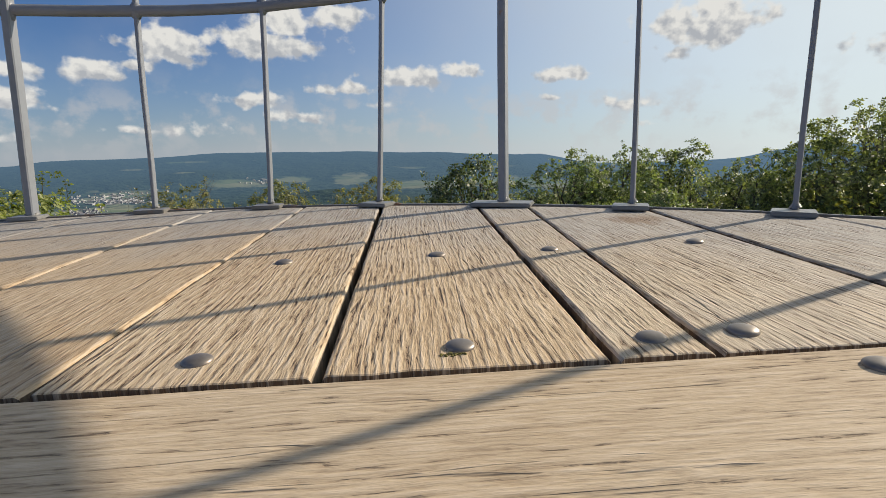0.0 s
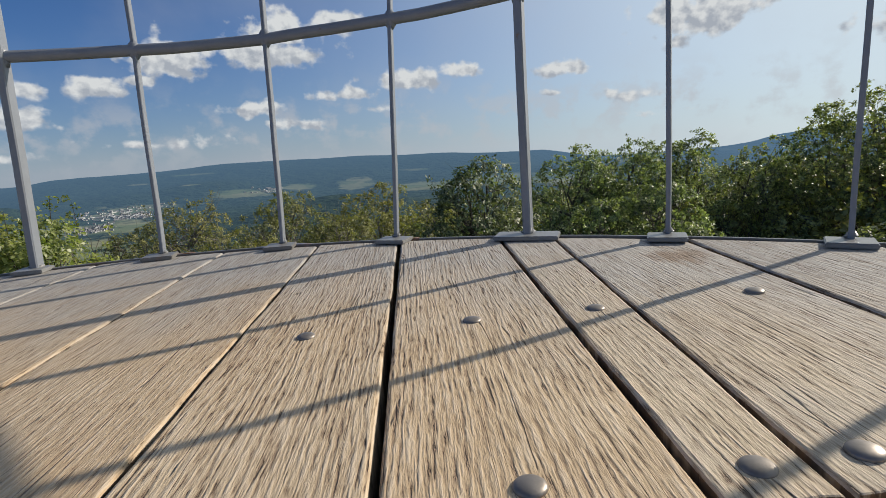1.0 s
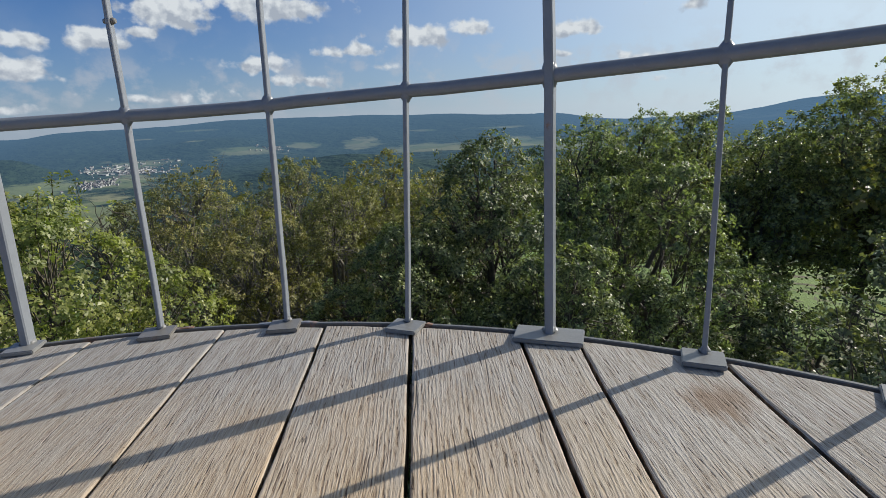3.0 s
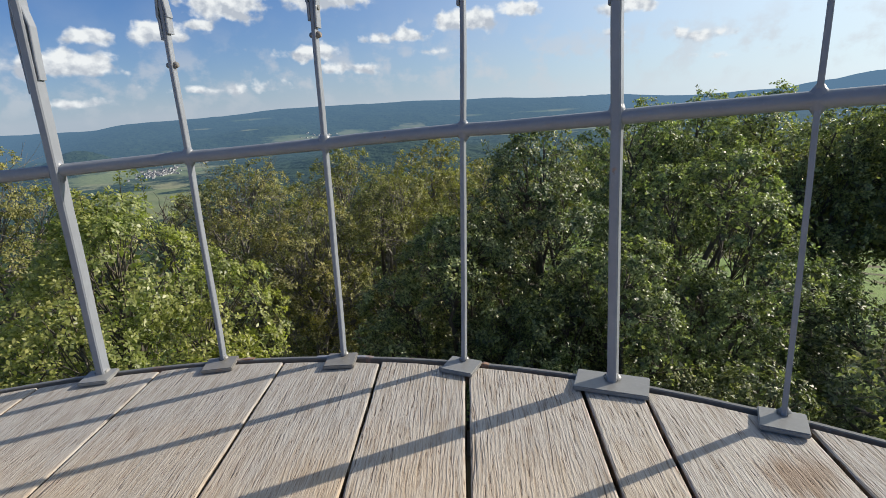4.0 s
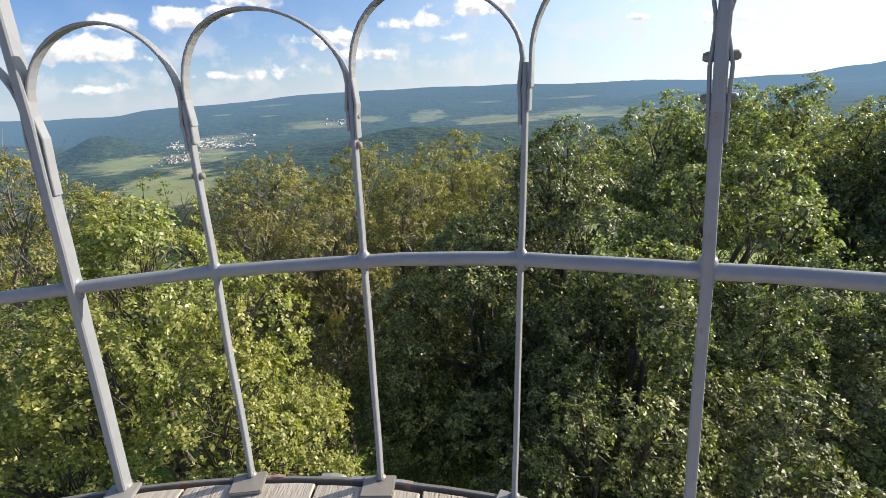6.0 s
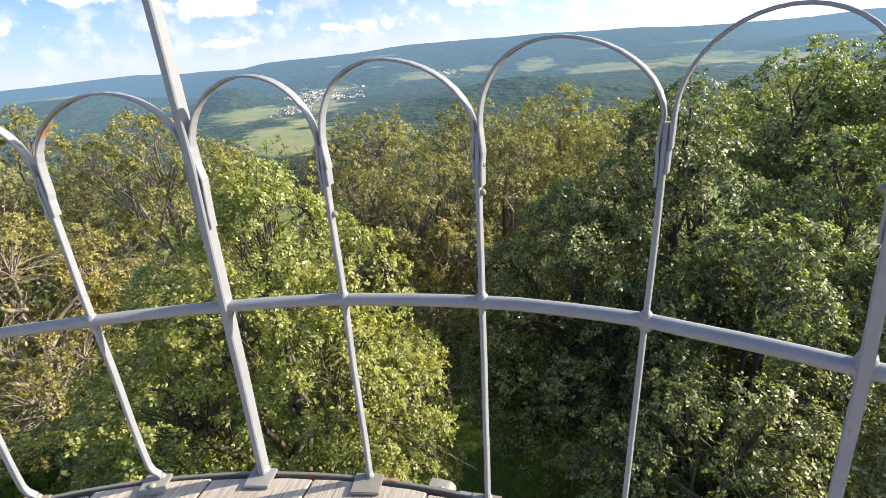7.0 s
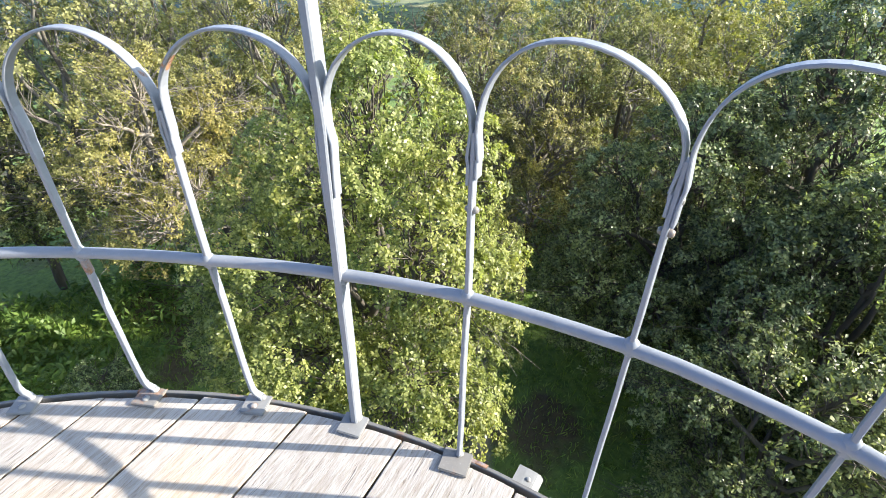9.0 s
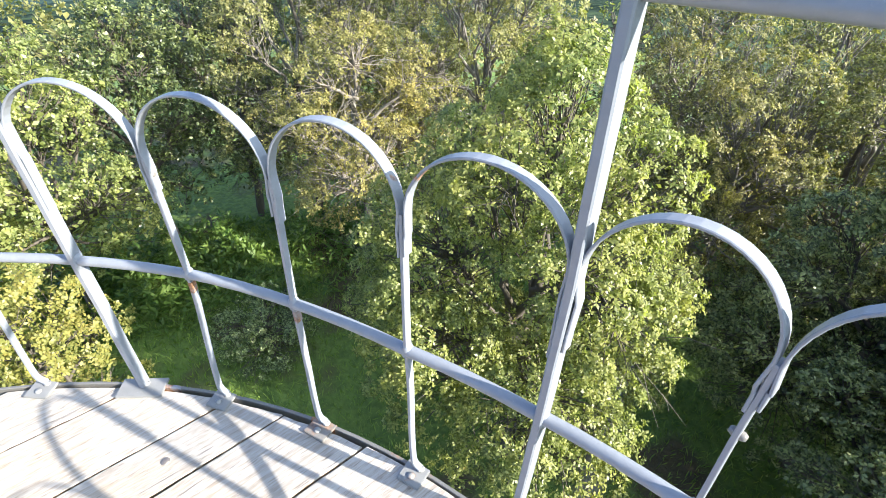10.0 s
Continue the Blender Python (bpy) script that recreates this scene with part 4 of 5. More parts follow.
def polar(name, radii, n, mat):
    verts, faces = [], []
    for r in radii:
        for i in range(n):
            az = 360 * i / n - 180
            verts.append((r * math.sin(radians(az)), r * math.cos(radians(az)), terrain(r, az)))
    for j in range(len(radii) - 1):
        for i in range(n):
            faces.append((j * n + i, j * n + (i + 1) % n, (j + 1) * n + (i + 1) % n, (j + 1) * n + i))
    return mesh_from(name, verts, [tuple(reversed(f)) for f in faces], mat, True)


near_r = [0.05 + 0.9 * i for i in range(40)] + [36 + 3 * i for i in range(9)]
ground = new("ground", polar("ground", near_r, 120, M_GROUND))
tagged(ground, "sunlit grass and bare earth round the tower's foot", "ground", kind="structure")
far_r = [60.0]
while far_r[-1] < 7400:
    far_r.append(min(7400.0, far_r[-1] * 1.04 + 4))
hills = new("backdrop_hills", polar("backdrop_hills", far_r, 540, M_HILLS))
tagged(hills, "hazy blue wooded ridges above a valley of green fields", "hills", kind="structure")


# ---- the town in the valley ----
def houses(name, spots, label, cat):
    verts, faces, mats = [], [], []
    for x, y, z, w, d, h, yaw, flat in spots:
        c, s = math.cos(yaw), math.sin(yaw)
        b = len(verts)
        rise = 0.6 if flat else d * 0.42
        for px, py, pz in ((-w, -d, -3), (w, -d, -3), (w, d, -3), (-w, d, -3), (-w, -d, h), (w, -d, h), (w, d, h), (-w, d, h), (-w, 0, h + rise), (w, 0, h + rise)):
            verts.append((x + (px * c - py * s) / 2, y + (px * s + py * c) / 2, z + pz))
        for f, m in (((0, 1, 5, 4), 0), ((2, 3, 7, 6), 0), ((1, 2, 6, 9, 5), 0), ((3, 0, 4, 8, 7), 0), ((4, 5, 9, 8), 0 if flat else 1), ((6, 7, 8, 9), 0 if flat else 1)):
            faces.append(tuple(b + i for i in f))
            mats.append(m)
    me = mesh_from(name, verts, faces, M_RENDER)
    me.materials.append(M_ROOF)
    me.polygons.foreach_set("material_index", mats)
    ob = new(name, me)
    return tagged(ob, label, cat, kind="stuff")


rng = random.Random(21)
spots = []
for i in range(330):
    upper = rng.random() < 0.62
    if upper:
        az = rng.uniform(-43.2, -35.4) if rng.random() < 0.5 else rng.gauss(-39.6, 1.5)
        dip = 3.85 + 0.8 * rng.random() ** 1.2
    else:
        az, dip = rng.gauss(-42.2, 1.0), 0.0
        dip = 5.25 - 0.10 * (az + 42.2) + rng.gauss(0, 0.17)
    r = 185 / math.tan(radians(dip))
    flat = upper and rng.random() < 0.22
    w, d, h = (rng.uniform(16, 34), rng.uniform(9, 15), rng.uniform(3, 5)) if flat else (rng.uniform(5.5, 8.5), rng.uniform(4.5, 6.5), rng.uniform(3, 4.5))
    spots.append((r * math.sin(radians(az)), r * math.cos(radians(az)), terrain(r, az), w, d, h, rng.uniform(0, 3.1), flat))
houses("town_houses", spots, "small white houses with slate roofs crowded in the valley", "houses")
spots = []
for i in range(44):
    az, r = rng.gauss(-26.6, 0.7), rng.uniform(2800, 2960)
    spots.append((r * math.sin(radians(az)), r * math.cos(radians(az)), terrain(r, az), rng.uniform(7, 11), rng.uniform(6, 8), rng.uniform(4, 5), rng.uniform(0, 3.1), True))
houses("village_houses", spots, "far white village houses below the wooded ridge", "houses")


# ---- trees ----
LEAF_PLAIN = ((0.0, 0.0), (0.58, 0.27), (1.0, 0.0))
LEAF_LOBED = ((0.0, 0.0), (0.30, 0.16), (0.43, 0.10), (0.68, 0.28), (1.0, 0.0))


def leaf_mesh(name, base, along, normal, sizes, mat, gen, outline=LEAF_PLAIN, slim=1.0):
    """Leaves from their stalk ends, one island each, cupped along the midrib and drooping at the tip."""
    n = len(base)
    d = along / np.linalg.norm(along, axis=1, keepdims=True)
    nr = normal - d * np.sum(normal * d, 1, keepdims=True)
    nr /= np.linalg.norm(nr, axis=1, keepdims=True) + 1e-9
    s = np.cross(nr, d)
    size = sizes[:, None]
    wide = size * gen.uniform(0.85, 1.2, (n, 1)) * slim
    fold = gen.uniform(0.10, 0.45, (n, 1))
    bend = gen.uniform(-0.28, 0.06, (n, 1))
    ring = [(q, w) for q, w in outline] + [(q, -w) for q, w in reversed(outline[1:-1])]
    k = len(ring)
    v = np.empty((n, k, 3))
    for i, (q, w) in enumerate(ring):
        v[:, i] = base + d * size * q + s * wide * w + nr * (wide * abs(w) * fold + size * bend * q * q)
    me = bpy.data.meshes.new(name)
    me.vertices.add(n * k)
    me.vertices.foreach_set("co", v.reshape(-1))
    me.loops.add(n * k)
    me.loops.foreach_set("vertex_index", np.arange(n * k, dtype=np.int32))
    me.polygons.add(n)
    me.polygons.foreach_set("loop_start", np.arange(0, n * k, k, dtype=np.int32))
    me.materials.append(mat)
    me.update(calc_edges=True)
    return me


def unit(a):
    return a / (np.linalg.norm(a, axis=-1, keepdims=True) + 1e-9)


def rosettes(centres, axes, per, leaf, gen):
    """Leaves spreading like a star round each shoot's end: stalk ends, directions, normals, sizes."""
    n = len(centres)
    ax = unit(axes)
    helper = np.where(np.abs(ax[:, 2:3]) < 0.9, np.array([[0.0, 0.0, 1.0]]), np.array([[1.0, 0.0, 0.0]]))
    u = unit(np.cross(ax, helper))
    w = np.cross(ax, u)
    turn = gen.uniform(0, 6.28, (n, 1)) + np.arange(per) * 2.4 + gen.normal(size=(n, per)) * 0.25
    lean = gen.uniform(0.75, 1.85, (n, per))
    radial = u[:, None, :] * np.cos(turn)[..., None] + w[:, None, :] * np.sin(turn)[..., None]
    d = ax[:, None, :] * np.cos(lean)[..., None] + radial * np.sin(lean)[..., None]
    nr = ax[:, None, :] * np.sin(lean)[..., None] - radial * np.cos(lean)[..., None] + gen.normal(size=(n, per, 3)) * 0.22
    back = gen.uniform(0.0, 0.9, (n, per, 1)) * leaf
    b = centres[:, None, :] - ax[:, None, :] * back + d * leaf * 0.12
    size = leaf * gen.uniform(0.62, 1.2, (n, per))
    return b.reshape(-1, 3), d.reshape(-1, 3), nr.reshape(-1, 3), size.reshape(-1)


def sticks(bm, a, b, r0, r1, sides=5, kinks=3, wob=0.06, rg=None):
    pts, rad = [], []
    L = (b - a).length
    for i in range(kinks + 1):
        q = i / kinks
        p = a.lerp(b, q)
        if 0 < i < kinks:
            p = p + Vector((rg.uniform(-1, 1), rg.uniform(-1, 1), rg.uniform(-0.5, 0.8))) * L * wob
        pts.append(p)
        rad.append(r0 + (r1 - r0) * q)
    rows = []
    for i, p in enumerate(pts):
        d = (pts[min(i + 1, kinks)] - pts[max(i - 1, 0)]).normalized()
        s = d.cross(Vector((0.31, 0.2, 0.93)))
        s = s.normalized() if s.length > 1e-3 else Vector((1, 0, 0))
        t = s.cross(d)
        rows.append([bm.verts.new(p + (s * math.cos(2 * math.pi * j / sides) + t * math.sin(2 * math.pi * j / sides)) * rad[i]) for j in range(sides)])
    for r0_, r1_ in zip(rows, rows[1:]):
        for j in range(sides):
            bm.faces.new((r0_[j], r0_[(j + 1) % sides], r1_[(j + 1) % sides], r1_[j])).smooth = True
    return pts


LIGHTWARD = np.array(s_dir) * 0.4      # shoots turn towards the open southern sky
STAND = (0.15, 0.5)      # bearings to the trees are taken from this spot on the deck


def tree(az, dist, top, rad, low, mat, label, seed, leaf=0.09, dens=1.0, bare=0.0, taper=0.0, per=7, lobed=False, name="oak_tree"):
    """A broad-leaved tree: trunk, limbs to every lobe of the crown, boughs that end in clumps of leafy shoots, gaps between."""
    x, y = STAND[0] + dist * math.sin(radians(az)), STAND[1] + dist * math.cos(radians(az))
    base = Vector((x, y, terrain(math.hypot(x, y), math.degrees(math.atan2(x, y)))))
    gen, rg = np.random.default_rng(seed), random.Random(seed)
    away = (math.sin(radians(az)), math.cos(radians(az)))
    half_h = (top - low) / 2
    clump = 0.20 if dist < 18 else 0.28
    mid = (top + low) / 2 - base.z
    n_lobes = int((8 + rad * 4.2) * max(1.0, 0.8 * half_h / rad))
    lobes = []
    for i in range(n_lobes):
        q = i * 2.39996 + rg.uniform(-0.5, 0.5)
        h = 1 - 2 * (i + 0.5) / n_lobes
        w = math.sqrt(1 - h * h)
        lr = rg.uniform(0.28, 0.48) * rad * (1 - taper * 0.5 * max(h, 0.0))
        w *= 1 - taper * max(h, 0.0)
        reach = rg.uniform(0.88, 1.08)
        c = Vector((math.cos(q) * w * (rad - lr * 0.8) * reach, math.sin(q) * w * (rad - lr * 0.8) * reach, mid + h * (half_h - lr * 0.8)))
        lobes.append((c, lr))
    thing = tagged(new(name), label, "bush" if name == "bush" else "tree")
    thing.location = base
    bm = bmesh.new()
    crown_low = Vector((0, 0, max(mid - half_h * 0.55, 0.1)))
    trunk_r = 0.04 * rad + 0.04
    sticks(bm, Vector((0, 0, -0.4)), crown_low, trunk_r, trunk_r * 0.75, 10, 4, 0.03, rg)
    sticks(bm, crown_low, Vector((rg.uniform(-.2, .2), rg.uniform(-.2, .2), mid + half_h * 0.7)), trunk_r * 0.75, 0.02, 8, 5, 0.05, rg)
    part("trunk", bm, M_BARK, thing)
    bm = bmesh.new()
    centres, axes, deep = [], [], []
    for c, lr in lobes:
        a = Vector((0, 0, crown_low.z + rg.uniform(0.0, 0.8) * max(c.z - crown_low.z, 0.1)))
        sticks(bm, a, c, trunk_r * 0.38, 0.02, 6, 4, 0.07, rg)
        m = max(6, int(dens * 4 * lr * lr / (clump * clump) * 0.72))
        v = unit(gen.normal(size=(m, 3)))
        v[:, 2] = np.where(v[:, 2] < -0.45, -v[:, 2], v[:, 2])
        tip = np.array(c) + v * lr * gen.uniform(0.76, 1.10, (m, 1)) * np.array([1, 1, 0.92])
        keep = np.ones(m, bool)
        for c2, l2 in lobes:
            if c2 is not c:
                keep &= np.linalg.norm(tip - np.array(c2), axis=1) > l2 * 0.74
        tip, v = tip[keep], v[keep]
        leafy = gen.random(len(tip)) >= bare
        size = clump * gen.uniform(0.55, 1.25, len(tip))
        for p, o, r, ok in zip(tip, v, size, leafy):
            e = Vector(p)
            s = a.lerp(c, rg.uniform(0.6, 1.0))
            stem = not ok or rg.random() < 0.6
            if stem:
                sticks(bm, s, e, 0.013, 0.004, 3, 2, 0.09, rg)
            if not ok:
                # a bare bough end with its side twigs
                for _ in range(4):
                    side = Vector(o) + Vector((rg.gauss(0, .7), rg.gauss(0, .7), rg.gauss(0.3, .5)))
                    f = s.lerp(e, rg.uniform(0.55, 1.0))
                    sticks(bm, f, f + side * rg.uniform(0.2, 0.45), 0.006, 0.002, 3, 2, 0.12, rg)
                continue
            w = unit(o + np.array([0, 0, 0.55]) + gen.normal(size=3) * 0.15)
            shoots = 11.5 * (r / 0.25) ** 2 * (0.09 / leaf) ** 1.6
            # thinner where the crown faces away from the tower or stands in the dark below
            if dist > 13:
                shoots *= 0.72
            if o[0] * away[0] + o[1] * away[1] > 0.25:
                shoots *= 0.18
            if p[2] < mid - half_h * 0.5 and dist > 8:
                shoots *= 0.38 if dist < 18 else 0.25
            shoots = max(2, int(shoots + 0.5))
            g = unit(gen.normal(size=(shoots, 3)))
            g = np.where((g @ w)[:, None] < -0.25, -g, g)
            flat = g - w * (g @ w)[:, None] * 0.35
            centres.append(p + flat * r * gen.uniform(0.55, 1.05, (shoots, 1)))
            axes.append(g * 0.7 + w * 0.45 + LIGHTWARD + gen.normal(size=(shoots, 3)) * 0.2)
            if stem and o[2] > 0.35 and rg.random() < (0.12 if dist < 12 else 0.05):
                # a leader that stands out of the crown
                rise = unit(np.array([o[0] * 0.35, o[1] * 0.35, 1.0]) + gen.normal(size=3) * 0.18)
                steps = np.linspace(0.1, rg.uniform(0.2, 0.42), 6)[:, None]
                centres.append(p + rise * (r * 0.5 + steps) + gen.normal(size=(6, 3)) * 0.03)
                axes.append(np.repeat(rise[None], 6, 0) + gen.normal(size=(6, 3)) * 0.45)
                sticks(bm, e, Vector(p + rise * (r * 0.5 + steps[-1, 0])), 0.006, 0.002, 3, 2, 0.04, rg)
        k = int(dens * 190 * lr * lr * (1 - bare))
        deep.append(np.array(c) + unit(gen.normal(size=(k, 3))) * lr * gen.uniform(0.25, 0.72, (k, 1)))
    part("limbwork", bm, M_TWIG if bare > 0.2 else M_LIMB if mat in (M_LEAF_OLIVE, M_LEAF_DRY) else M_BARK, thing)
    b, d, nr, size = rosettes(np.concatenate(centres), np.concatenate(axes), per, leaf, gen)
    deep = np.concatenate(deep)
    k = len(deep)
    b = np.concatenate([b, deep])
    d = np.concatenate([d, gen.normal(size=(k, 3))])
    nr = np.concatenate([nr, gen.normal(size=(k, 3)) + np.array([0, 0, 0.4])])
    size = np.concatenate([size, leaf * gen.uniform(1.2, 1.9, k)])
    crown = new("crown", leaf_mesh("crown", b, d, nr, size, mat, gen, LEAF_LOBED if lobed else LEAF_PLAIN))
    crown.parent = thing
    return thing


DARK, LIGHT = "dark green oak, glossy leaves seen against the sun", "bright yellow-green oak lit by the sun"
OLIVE = "olive oak with thin grey branches and dulling leaves"
DRY = "thinning tree with bare grey branches among browning leaves"
GREY = "broad grey-green oak with pale sunlit leaf tips"
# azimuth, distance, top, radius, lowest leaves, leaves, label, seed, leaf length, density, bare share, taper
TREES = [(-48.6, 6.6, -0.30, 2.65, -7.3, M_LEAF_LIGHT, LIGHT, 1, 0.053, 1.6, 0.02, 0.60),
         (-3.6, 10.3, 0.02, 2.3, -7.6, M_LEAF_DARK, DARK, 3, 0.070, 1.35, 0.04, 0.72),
         (-13.5, 9.3, -1.55, 2.2, -7.7, M_LEAF_MID, DARK, 2, 0.068, 1.3, 0.05, 0.5),
         (13.5, 11.2, -0.75, 2.55, -7.7, M_LEAF_MID, GREY, 9, 0.074, 1.3, 0.04, 0.2),
         (4.5, 8.3, -1.75, 1.9, -7.7, M_LEAF_MID, DARK, 8, 0.066, 1.25, 0.05, 0.35),
         (-5.5, 7.9, -3.3, 1.8, -8.3, M_LEAF_MID, "dark glossy undergrowth crown in the trees' shade", 33, 0.062, 1.0, 0.10, 0.2),
         (4.0, 6.3, -3.2, 1.8, -8.3, M_LEAF_MID, "dark glossy undergrowth crown in the trees' shade", 34, 0.062, 1.0, 0.10, 0.2),
         (17.5, 7.6, -3.4, 1.8, -8.3, M_LEAF_DARK, "dark glossy undergrowth crown in the trees' shade", 35, 0.066, 1.2, 0.06, 0.2),
         (-20.5, 10.1, -4.3, 1.6, -8.3, M_LEAF_MID, "dark glossy undergrowth crown in the trees' shade", 36, 0.068, 0.95, 0.15, 0.2),
         (6, 21.5, -0.1, 2.7, -7.2, M_LEAF_MID, DARK, 4, 0.10, 1.0, 0.0, 0.2),
         (11.5, 24.0, 0.1, 3.0, -7.2, M_LEAF_MID, DARK, 26, 0.105, 1.0, 0.0, 0.3),
         (17.5, 22.0, 0.15, 2.5, -7.0, M_LEAF_MID, DARK, 5, 0.10, 1.0, 0.0, 0.4),
         (23, 19.5, -0.2, 2.4, -7.0, M_LEAF_MID, DARK, 27, 0.095, 1.0, 0.0, 0.3),
         (31.5, 21.0, 1.2, 3.6, -6.5, M_LEAF_MID, DARK, 6, 0.11, 0.85, 0.0, 0.25),
         (41, 19.5, 1.2, 3.5, -6.5, M_LEAF_DARK, DARK, 20, 0.11, 0.65, 0.0, 0.1),
         (39.5, 4.9, -0.45, 1.25, -5.2, M_LEAF_DARK, "leafy oak boughs reaching close to the deck", 7, 0.056, 1.1, 0.08, 0.2, 7, True),
         (30.5, 11.0, -3.2, 2.0, -8.2, M_LEAF_DARK, DARK, 21, 0.085, 1.25, 0.04, 0.0),
         (-35.6, 14.0, -0.62, 2.5, -7.4, M_LEAF_OLIVE, OLIVE, 11, 0.056, 1.1, 0.08, 0.25),
         (-25.5, 16.5, -0.75, 2.7, -7.2, M_LEAF_OLIVE, OLIVE, 28, 0.070, 1.0, 0.06, 0.2),
         (-15.2, 19.0, -0.85, 2.5, -7.0, M_LEAF_DRY, OLIVE, 22, 0.085, 0.9, 0.05, 0.3),
         (-20.5, 12.6, -1.25, 2.2, -7.5, M_LEAF_OLIVE, OLIVE, 10, 0.058, 1.0, 0.12, 0.2),
         (-29.5, 11.8, -1.45, 2.1, -7.6, M_LEAF_OLIVE, OLIVE, 29, 0.056, 1.0, 0.14, 0.2),
         (-10.5, 15.0, -1.25, 2.2, -7.4, M_LEAF_DRY, OLIVE, 30, 0.085, 1.0, 0.06, 0.2),
         (-56.5, 13.0, 0.15, 2.4, -7.2, M_LEAF_DRY, DRY, 13, 0.054, 1.0, 0.14, 0.2),
         (-65.5, 15.5, 0.3, 2.7, -7.4, M_LEAF_DRY, OLIVE, 31, 0.062, 0.95, 0.08, 0.2),
         (-75, 15.0, 0.25, 2.8, -7.6, M_LEAF_OLIVE, OLIVE, 32, 0.072, 0.85, 0.08, 0.2),
         (-69.5, 11.2, -1.2, 2.2, -5.9, M_LEAF_DRY, DRY, 14, 0.056, 0.95, 0.30, 0.2),
         (-82, 17.0, -0.9, 2.7, -7.9, M_LEAF_SHADED, DARK, 15, 0.09, 0.8, 0.08, 0.2),
         (-91.5, 16.2, -1.5, 2.4, -7.9, M_LEAF_SHADED, DARK, 37, 0.085, 0.85, 0.06, 0.2),
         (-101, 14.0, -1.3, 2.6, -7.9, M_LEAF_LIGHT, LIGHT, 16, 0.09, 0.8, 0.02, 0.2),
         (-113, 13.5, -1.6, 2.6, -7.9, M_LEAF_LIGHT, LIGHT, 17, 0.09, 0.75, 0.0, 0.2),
         (-107, 9.6, -4.2, 1.55, -8.4, M_LEAF_YELLOW, "young tree with yellow autumn leaves", 18, 0.075, 1.0, 0.0, 0.1),
         (-84.2, 10.0, -6.85, 1.2, -8.5, M_LEAF_MID, "low grey-green bush in the clearing", 19, 0.06, 1.15, 0.1, 0.0, 7, False, "bush")]
for row in TREES:
    tree(*row)

# a dead tree in the gap, dark and leafless
rg = random.Random(44)
x, y = STAND[0] + 13.0 * math.sin(radians(-43.4)), STAND[1] + 13.0 * math.cos(radians(-43.4))
z = terrain(math.hypot(x, y), math.degrees(math.atan2(x, y)))
dead = tagged(new("dead_tree"), "small leafless tree with dark crooked branches", "tree")
dead.location = (x, y, z)
bm = bmesh.new()
crotch = Vector((0.1, 0.0, -2.6 - z))
sticks(bm, Vector((0, 0, -0.3)), crotch, 0.09, 0.05, 8, 5, 0.03, rg)
part("trunk", bm, M_BARK, dead)
for i in range(7):
    q = i * 0.9 + rg.uniform(-0.3, 0.3)
    bm = bmesh.new()
    end = crotch + Vector((math.cos(q) * rg.uniform(0.3, 0.8), math.sin(q) * rg.uniform(0.3, 0.8), rg.uniform(0.5, 1.45)))
    sticks(bm, crotch + Vector((0, 0, rg.uniform(-0.6, 0))), end, 0.03, 0.009, 6, 5, 0.09, rg)
    for j in range(6):
        f = crotch.lerp(end, rg.uniform(0.35, 1.0))
        sticks(bm, f, f + Vector((rg.gauss(0, 0.3), rg.gauss(0, 0.3), rg.uniform(0.05, 0.5))), 0.010, 0.003, 4, 3, 0.14, rg)
    part("limb", bm, M_BARK, dead)

# woods further down the slope: leaf clumps on many crowns, too many to count
gen = np.random.default_rng(77)
rg = random.Random(77)
P, N = [], []
for i in range(260):
    az = rg.uniform(-118, 62) if i % 2 else rg.uniform(0, 62)
    r = 20.5 + 60 * rg.random() ** 1.4
    if -47.5 < az < -38 and r > 19:
        continue
    x, y = r * math.sin(radians(az)), r * math.cos(radians(az))
    el = -4.4 if az < -8 else (-2.6 if az < 22 else 0.2)
    top = min(r * math.tan(radians(el)) - rg.uniform(0, 1.2), -0.045 * (r - 10) - 0.8 + (1.6 if az > 22 else 0.8 if az > 2 else 0))
    R = rg.uniform(2.0, 3.2)
    n = 75 if r < 40 else 40
    v = unit(gen.normal(size=(n, 3)))
    v[:, 2] = np.abs(v[:, 2]) * 1.0 - 0.35
    rr = R * (0.82 + 0.25 * np.sin(5 * v[:, :1] + i) * np.sin(5 * v[:, 1:2] + i * 2)) * gen.uniform(0.85, 1.06, (n, 1))
    P.append(np.array([x, y, top - R * 1.1]) + v * rr * np.array([1, 1, 1.15]))
    N.append(v + gen.normal(size=(n, 3)) * 0.3 + np.array([0, 0, 0.4]))
b, d, nr, size = rosettes(np.concatenate(P), np.concatenate(N), 6, 0.30, gen)
woods = new("woodland_canopy", leaf_mesh("woodland_canopy", b, d, nr, size, M_LEAF_OLIVE, gen))
tagged(woods, "dense olive-green treetops running down the slope", "woodland", kind="stuff")

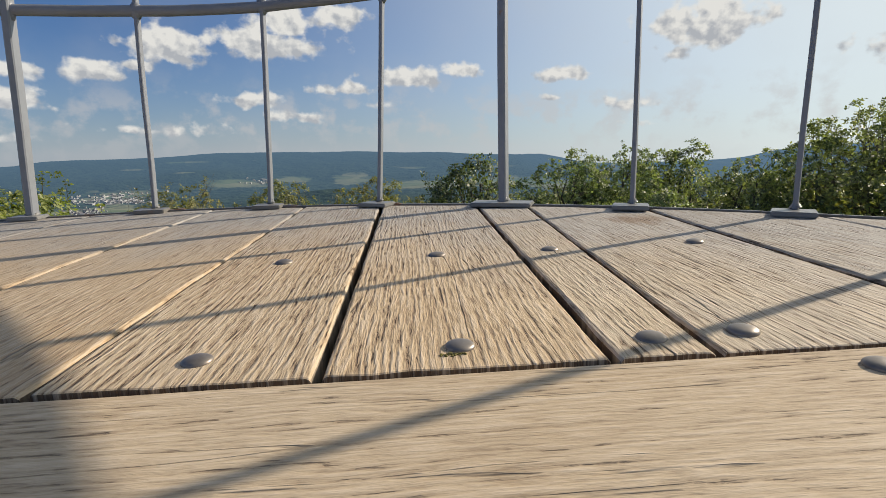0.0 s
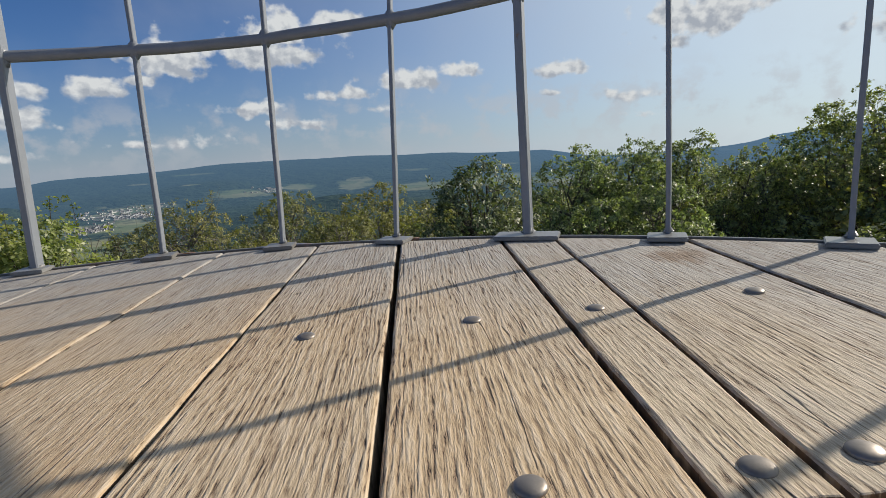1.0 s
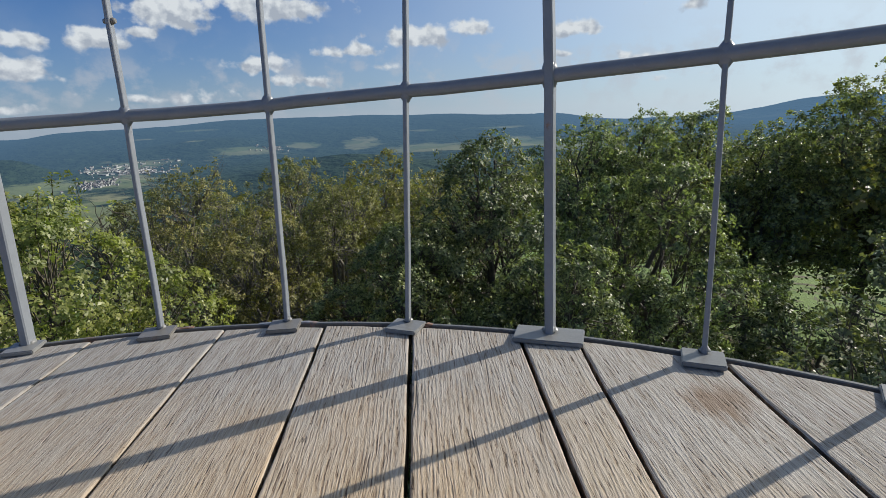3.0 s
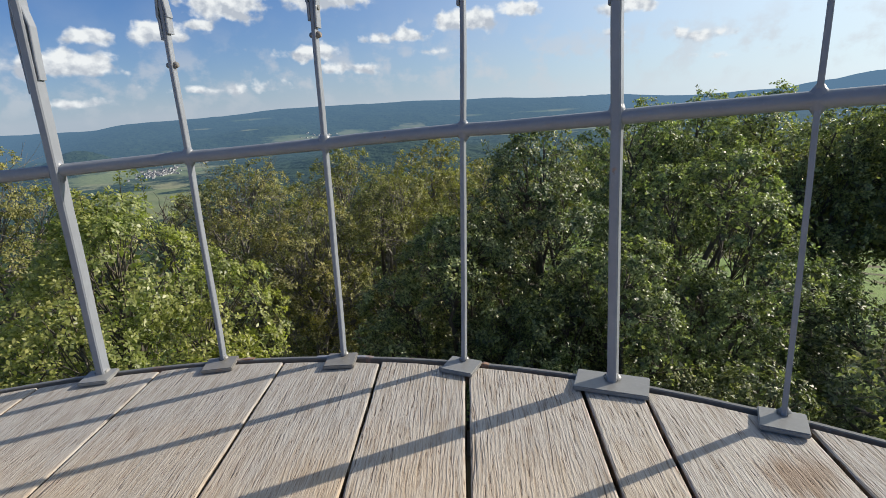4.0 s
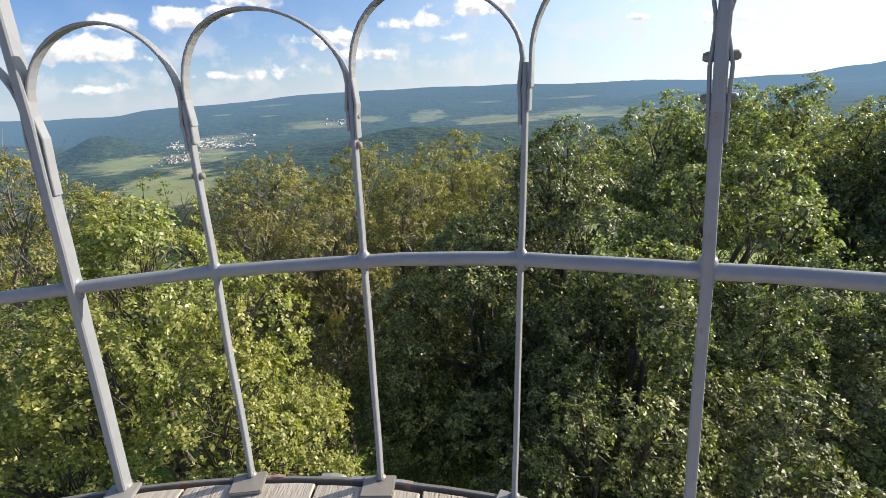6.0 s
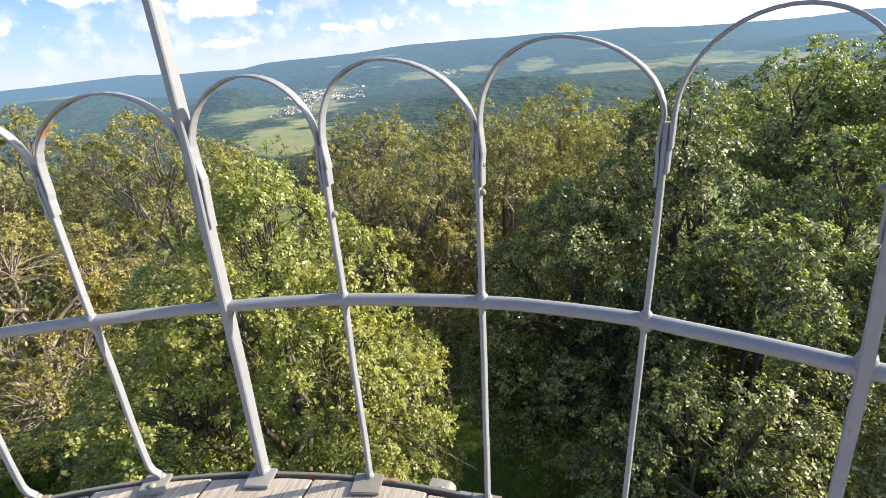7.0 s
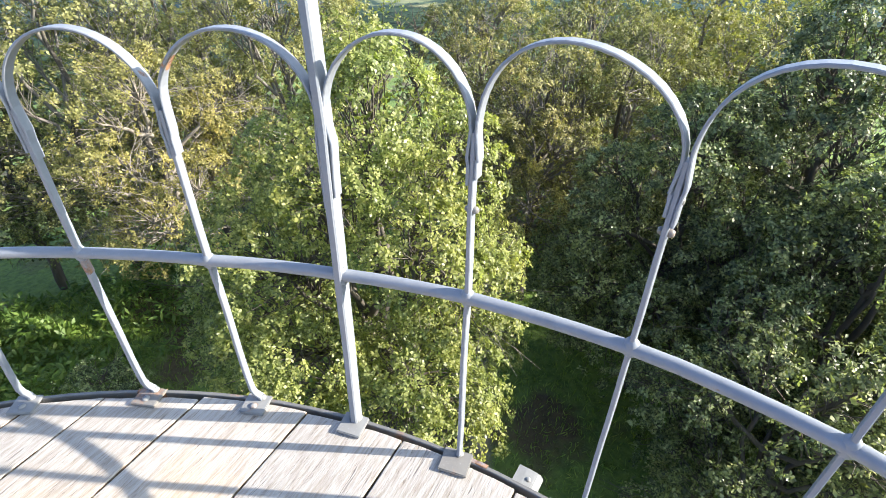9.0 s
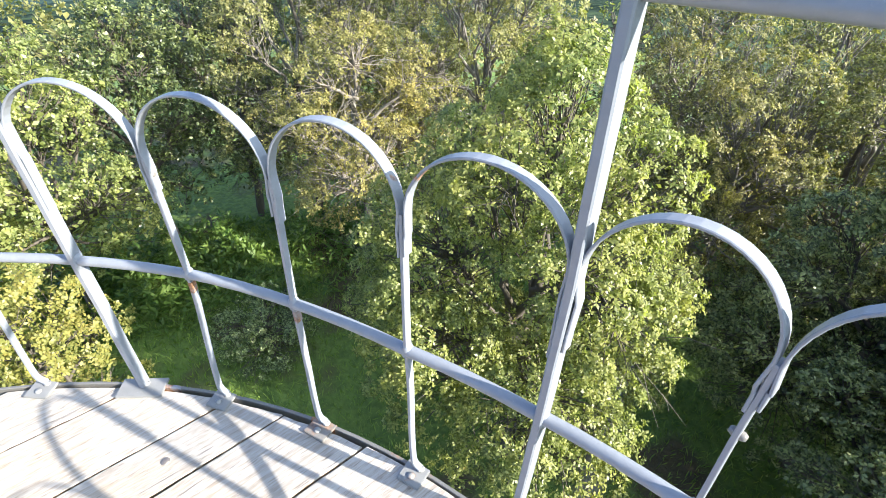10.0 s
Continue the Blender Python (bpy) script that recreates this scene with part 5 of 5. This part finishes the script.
# brambles and saplings added under the trees, dark leaves to black out the bright ground
m = 7000
r = 10.5 + 15 * np.sqrt(gen.random(m))
a = np.radians(gen.uniform(-70, 62, m))
x, y = r * np.sin(a), r * np.cos(a)
hump = np.array([1.1 + 0.9 * noise.noise((px * 0.5, py * 0.5, 4.0)) + ground_z(px, py) for px, py in zip(x, y)])
b, d, nr, size = rosettes(np.stack([x, y, hump + gen.uniform(-0.4, 0.3, m)], 1), gen.normal(size=(m, 3)) * 0.5 + np.array([0, 0, 1.0]), 6, 0.15, gen)
brambles = new("undergrowth", leaf_mesh("undergrowth", b, d, nr, size, M_LEAF_DARK, gen))
tagged(brambles, "dark leafy undergrowth covering the ground between trunks", "undergrowth", kind="stuff")

# ferns at the edge of the clearing
m = 2600
r = 11.0 + 5.5 * np.sqrt(gen.random(m))
a = np.radians(gen.uniform(-112, -68, m))
x, y = r * np.sin(a), r * np.cos(a)
rise = np.array([max(0.0, 0.45 + 1.3 * noise.noise((px * 0.55, py * 0.55, 8.0))) for px, py in zip(x, y)])
z = np.array([ground_z(px, py) for px, py in zip(x, y)]) + rise * gen.uniform(0.3, 1.0, m)
b, d, nr, size = rosettes(np.stack([x, y, z], 1), gen.normal(size=(m, 3)) * 0.35 + np.array([0, 0, 1.0]), 6, 0.26, gen)
ferns = new("ferns", leaf_mesh("ferns", b, d, nr, size, M_FERN, gen, LEAF_PLAIN, 0.55))
tagged(ferns, "lush green ferns and tall weeds at the clearing's edge", "ferns", kind="stuff")

# grass in the clearing below
n = 45000
r = 3.0 + 13 * np.sqrt(gen.random(n))
a = np.radians(gen.uniform(-125, 20, n))
x, y = r * np.sin(a), r * np.cos(a)
z = np.array([ground_z(px, py) for px, py in zip(x, y)])
s = gen.uniform(0.07, 0.22, n)
grass = new("grass", leaf_mesh("grass", np.stack([x, y, z - 0.01], 1), gen.normal(size=(n, 3)) * 0.45 + np.array([0, 0, 1.0]), gen.normal(size=(n, 3)), s, M_GRASS, gen, LEAF_PLAIN, 0.22))
tagged(grass, "tall green grass in the clearing below the tower", "grass", kind="stuff")
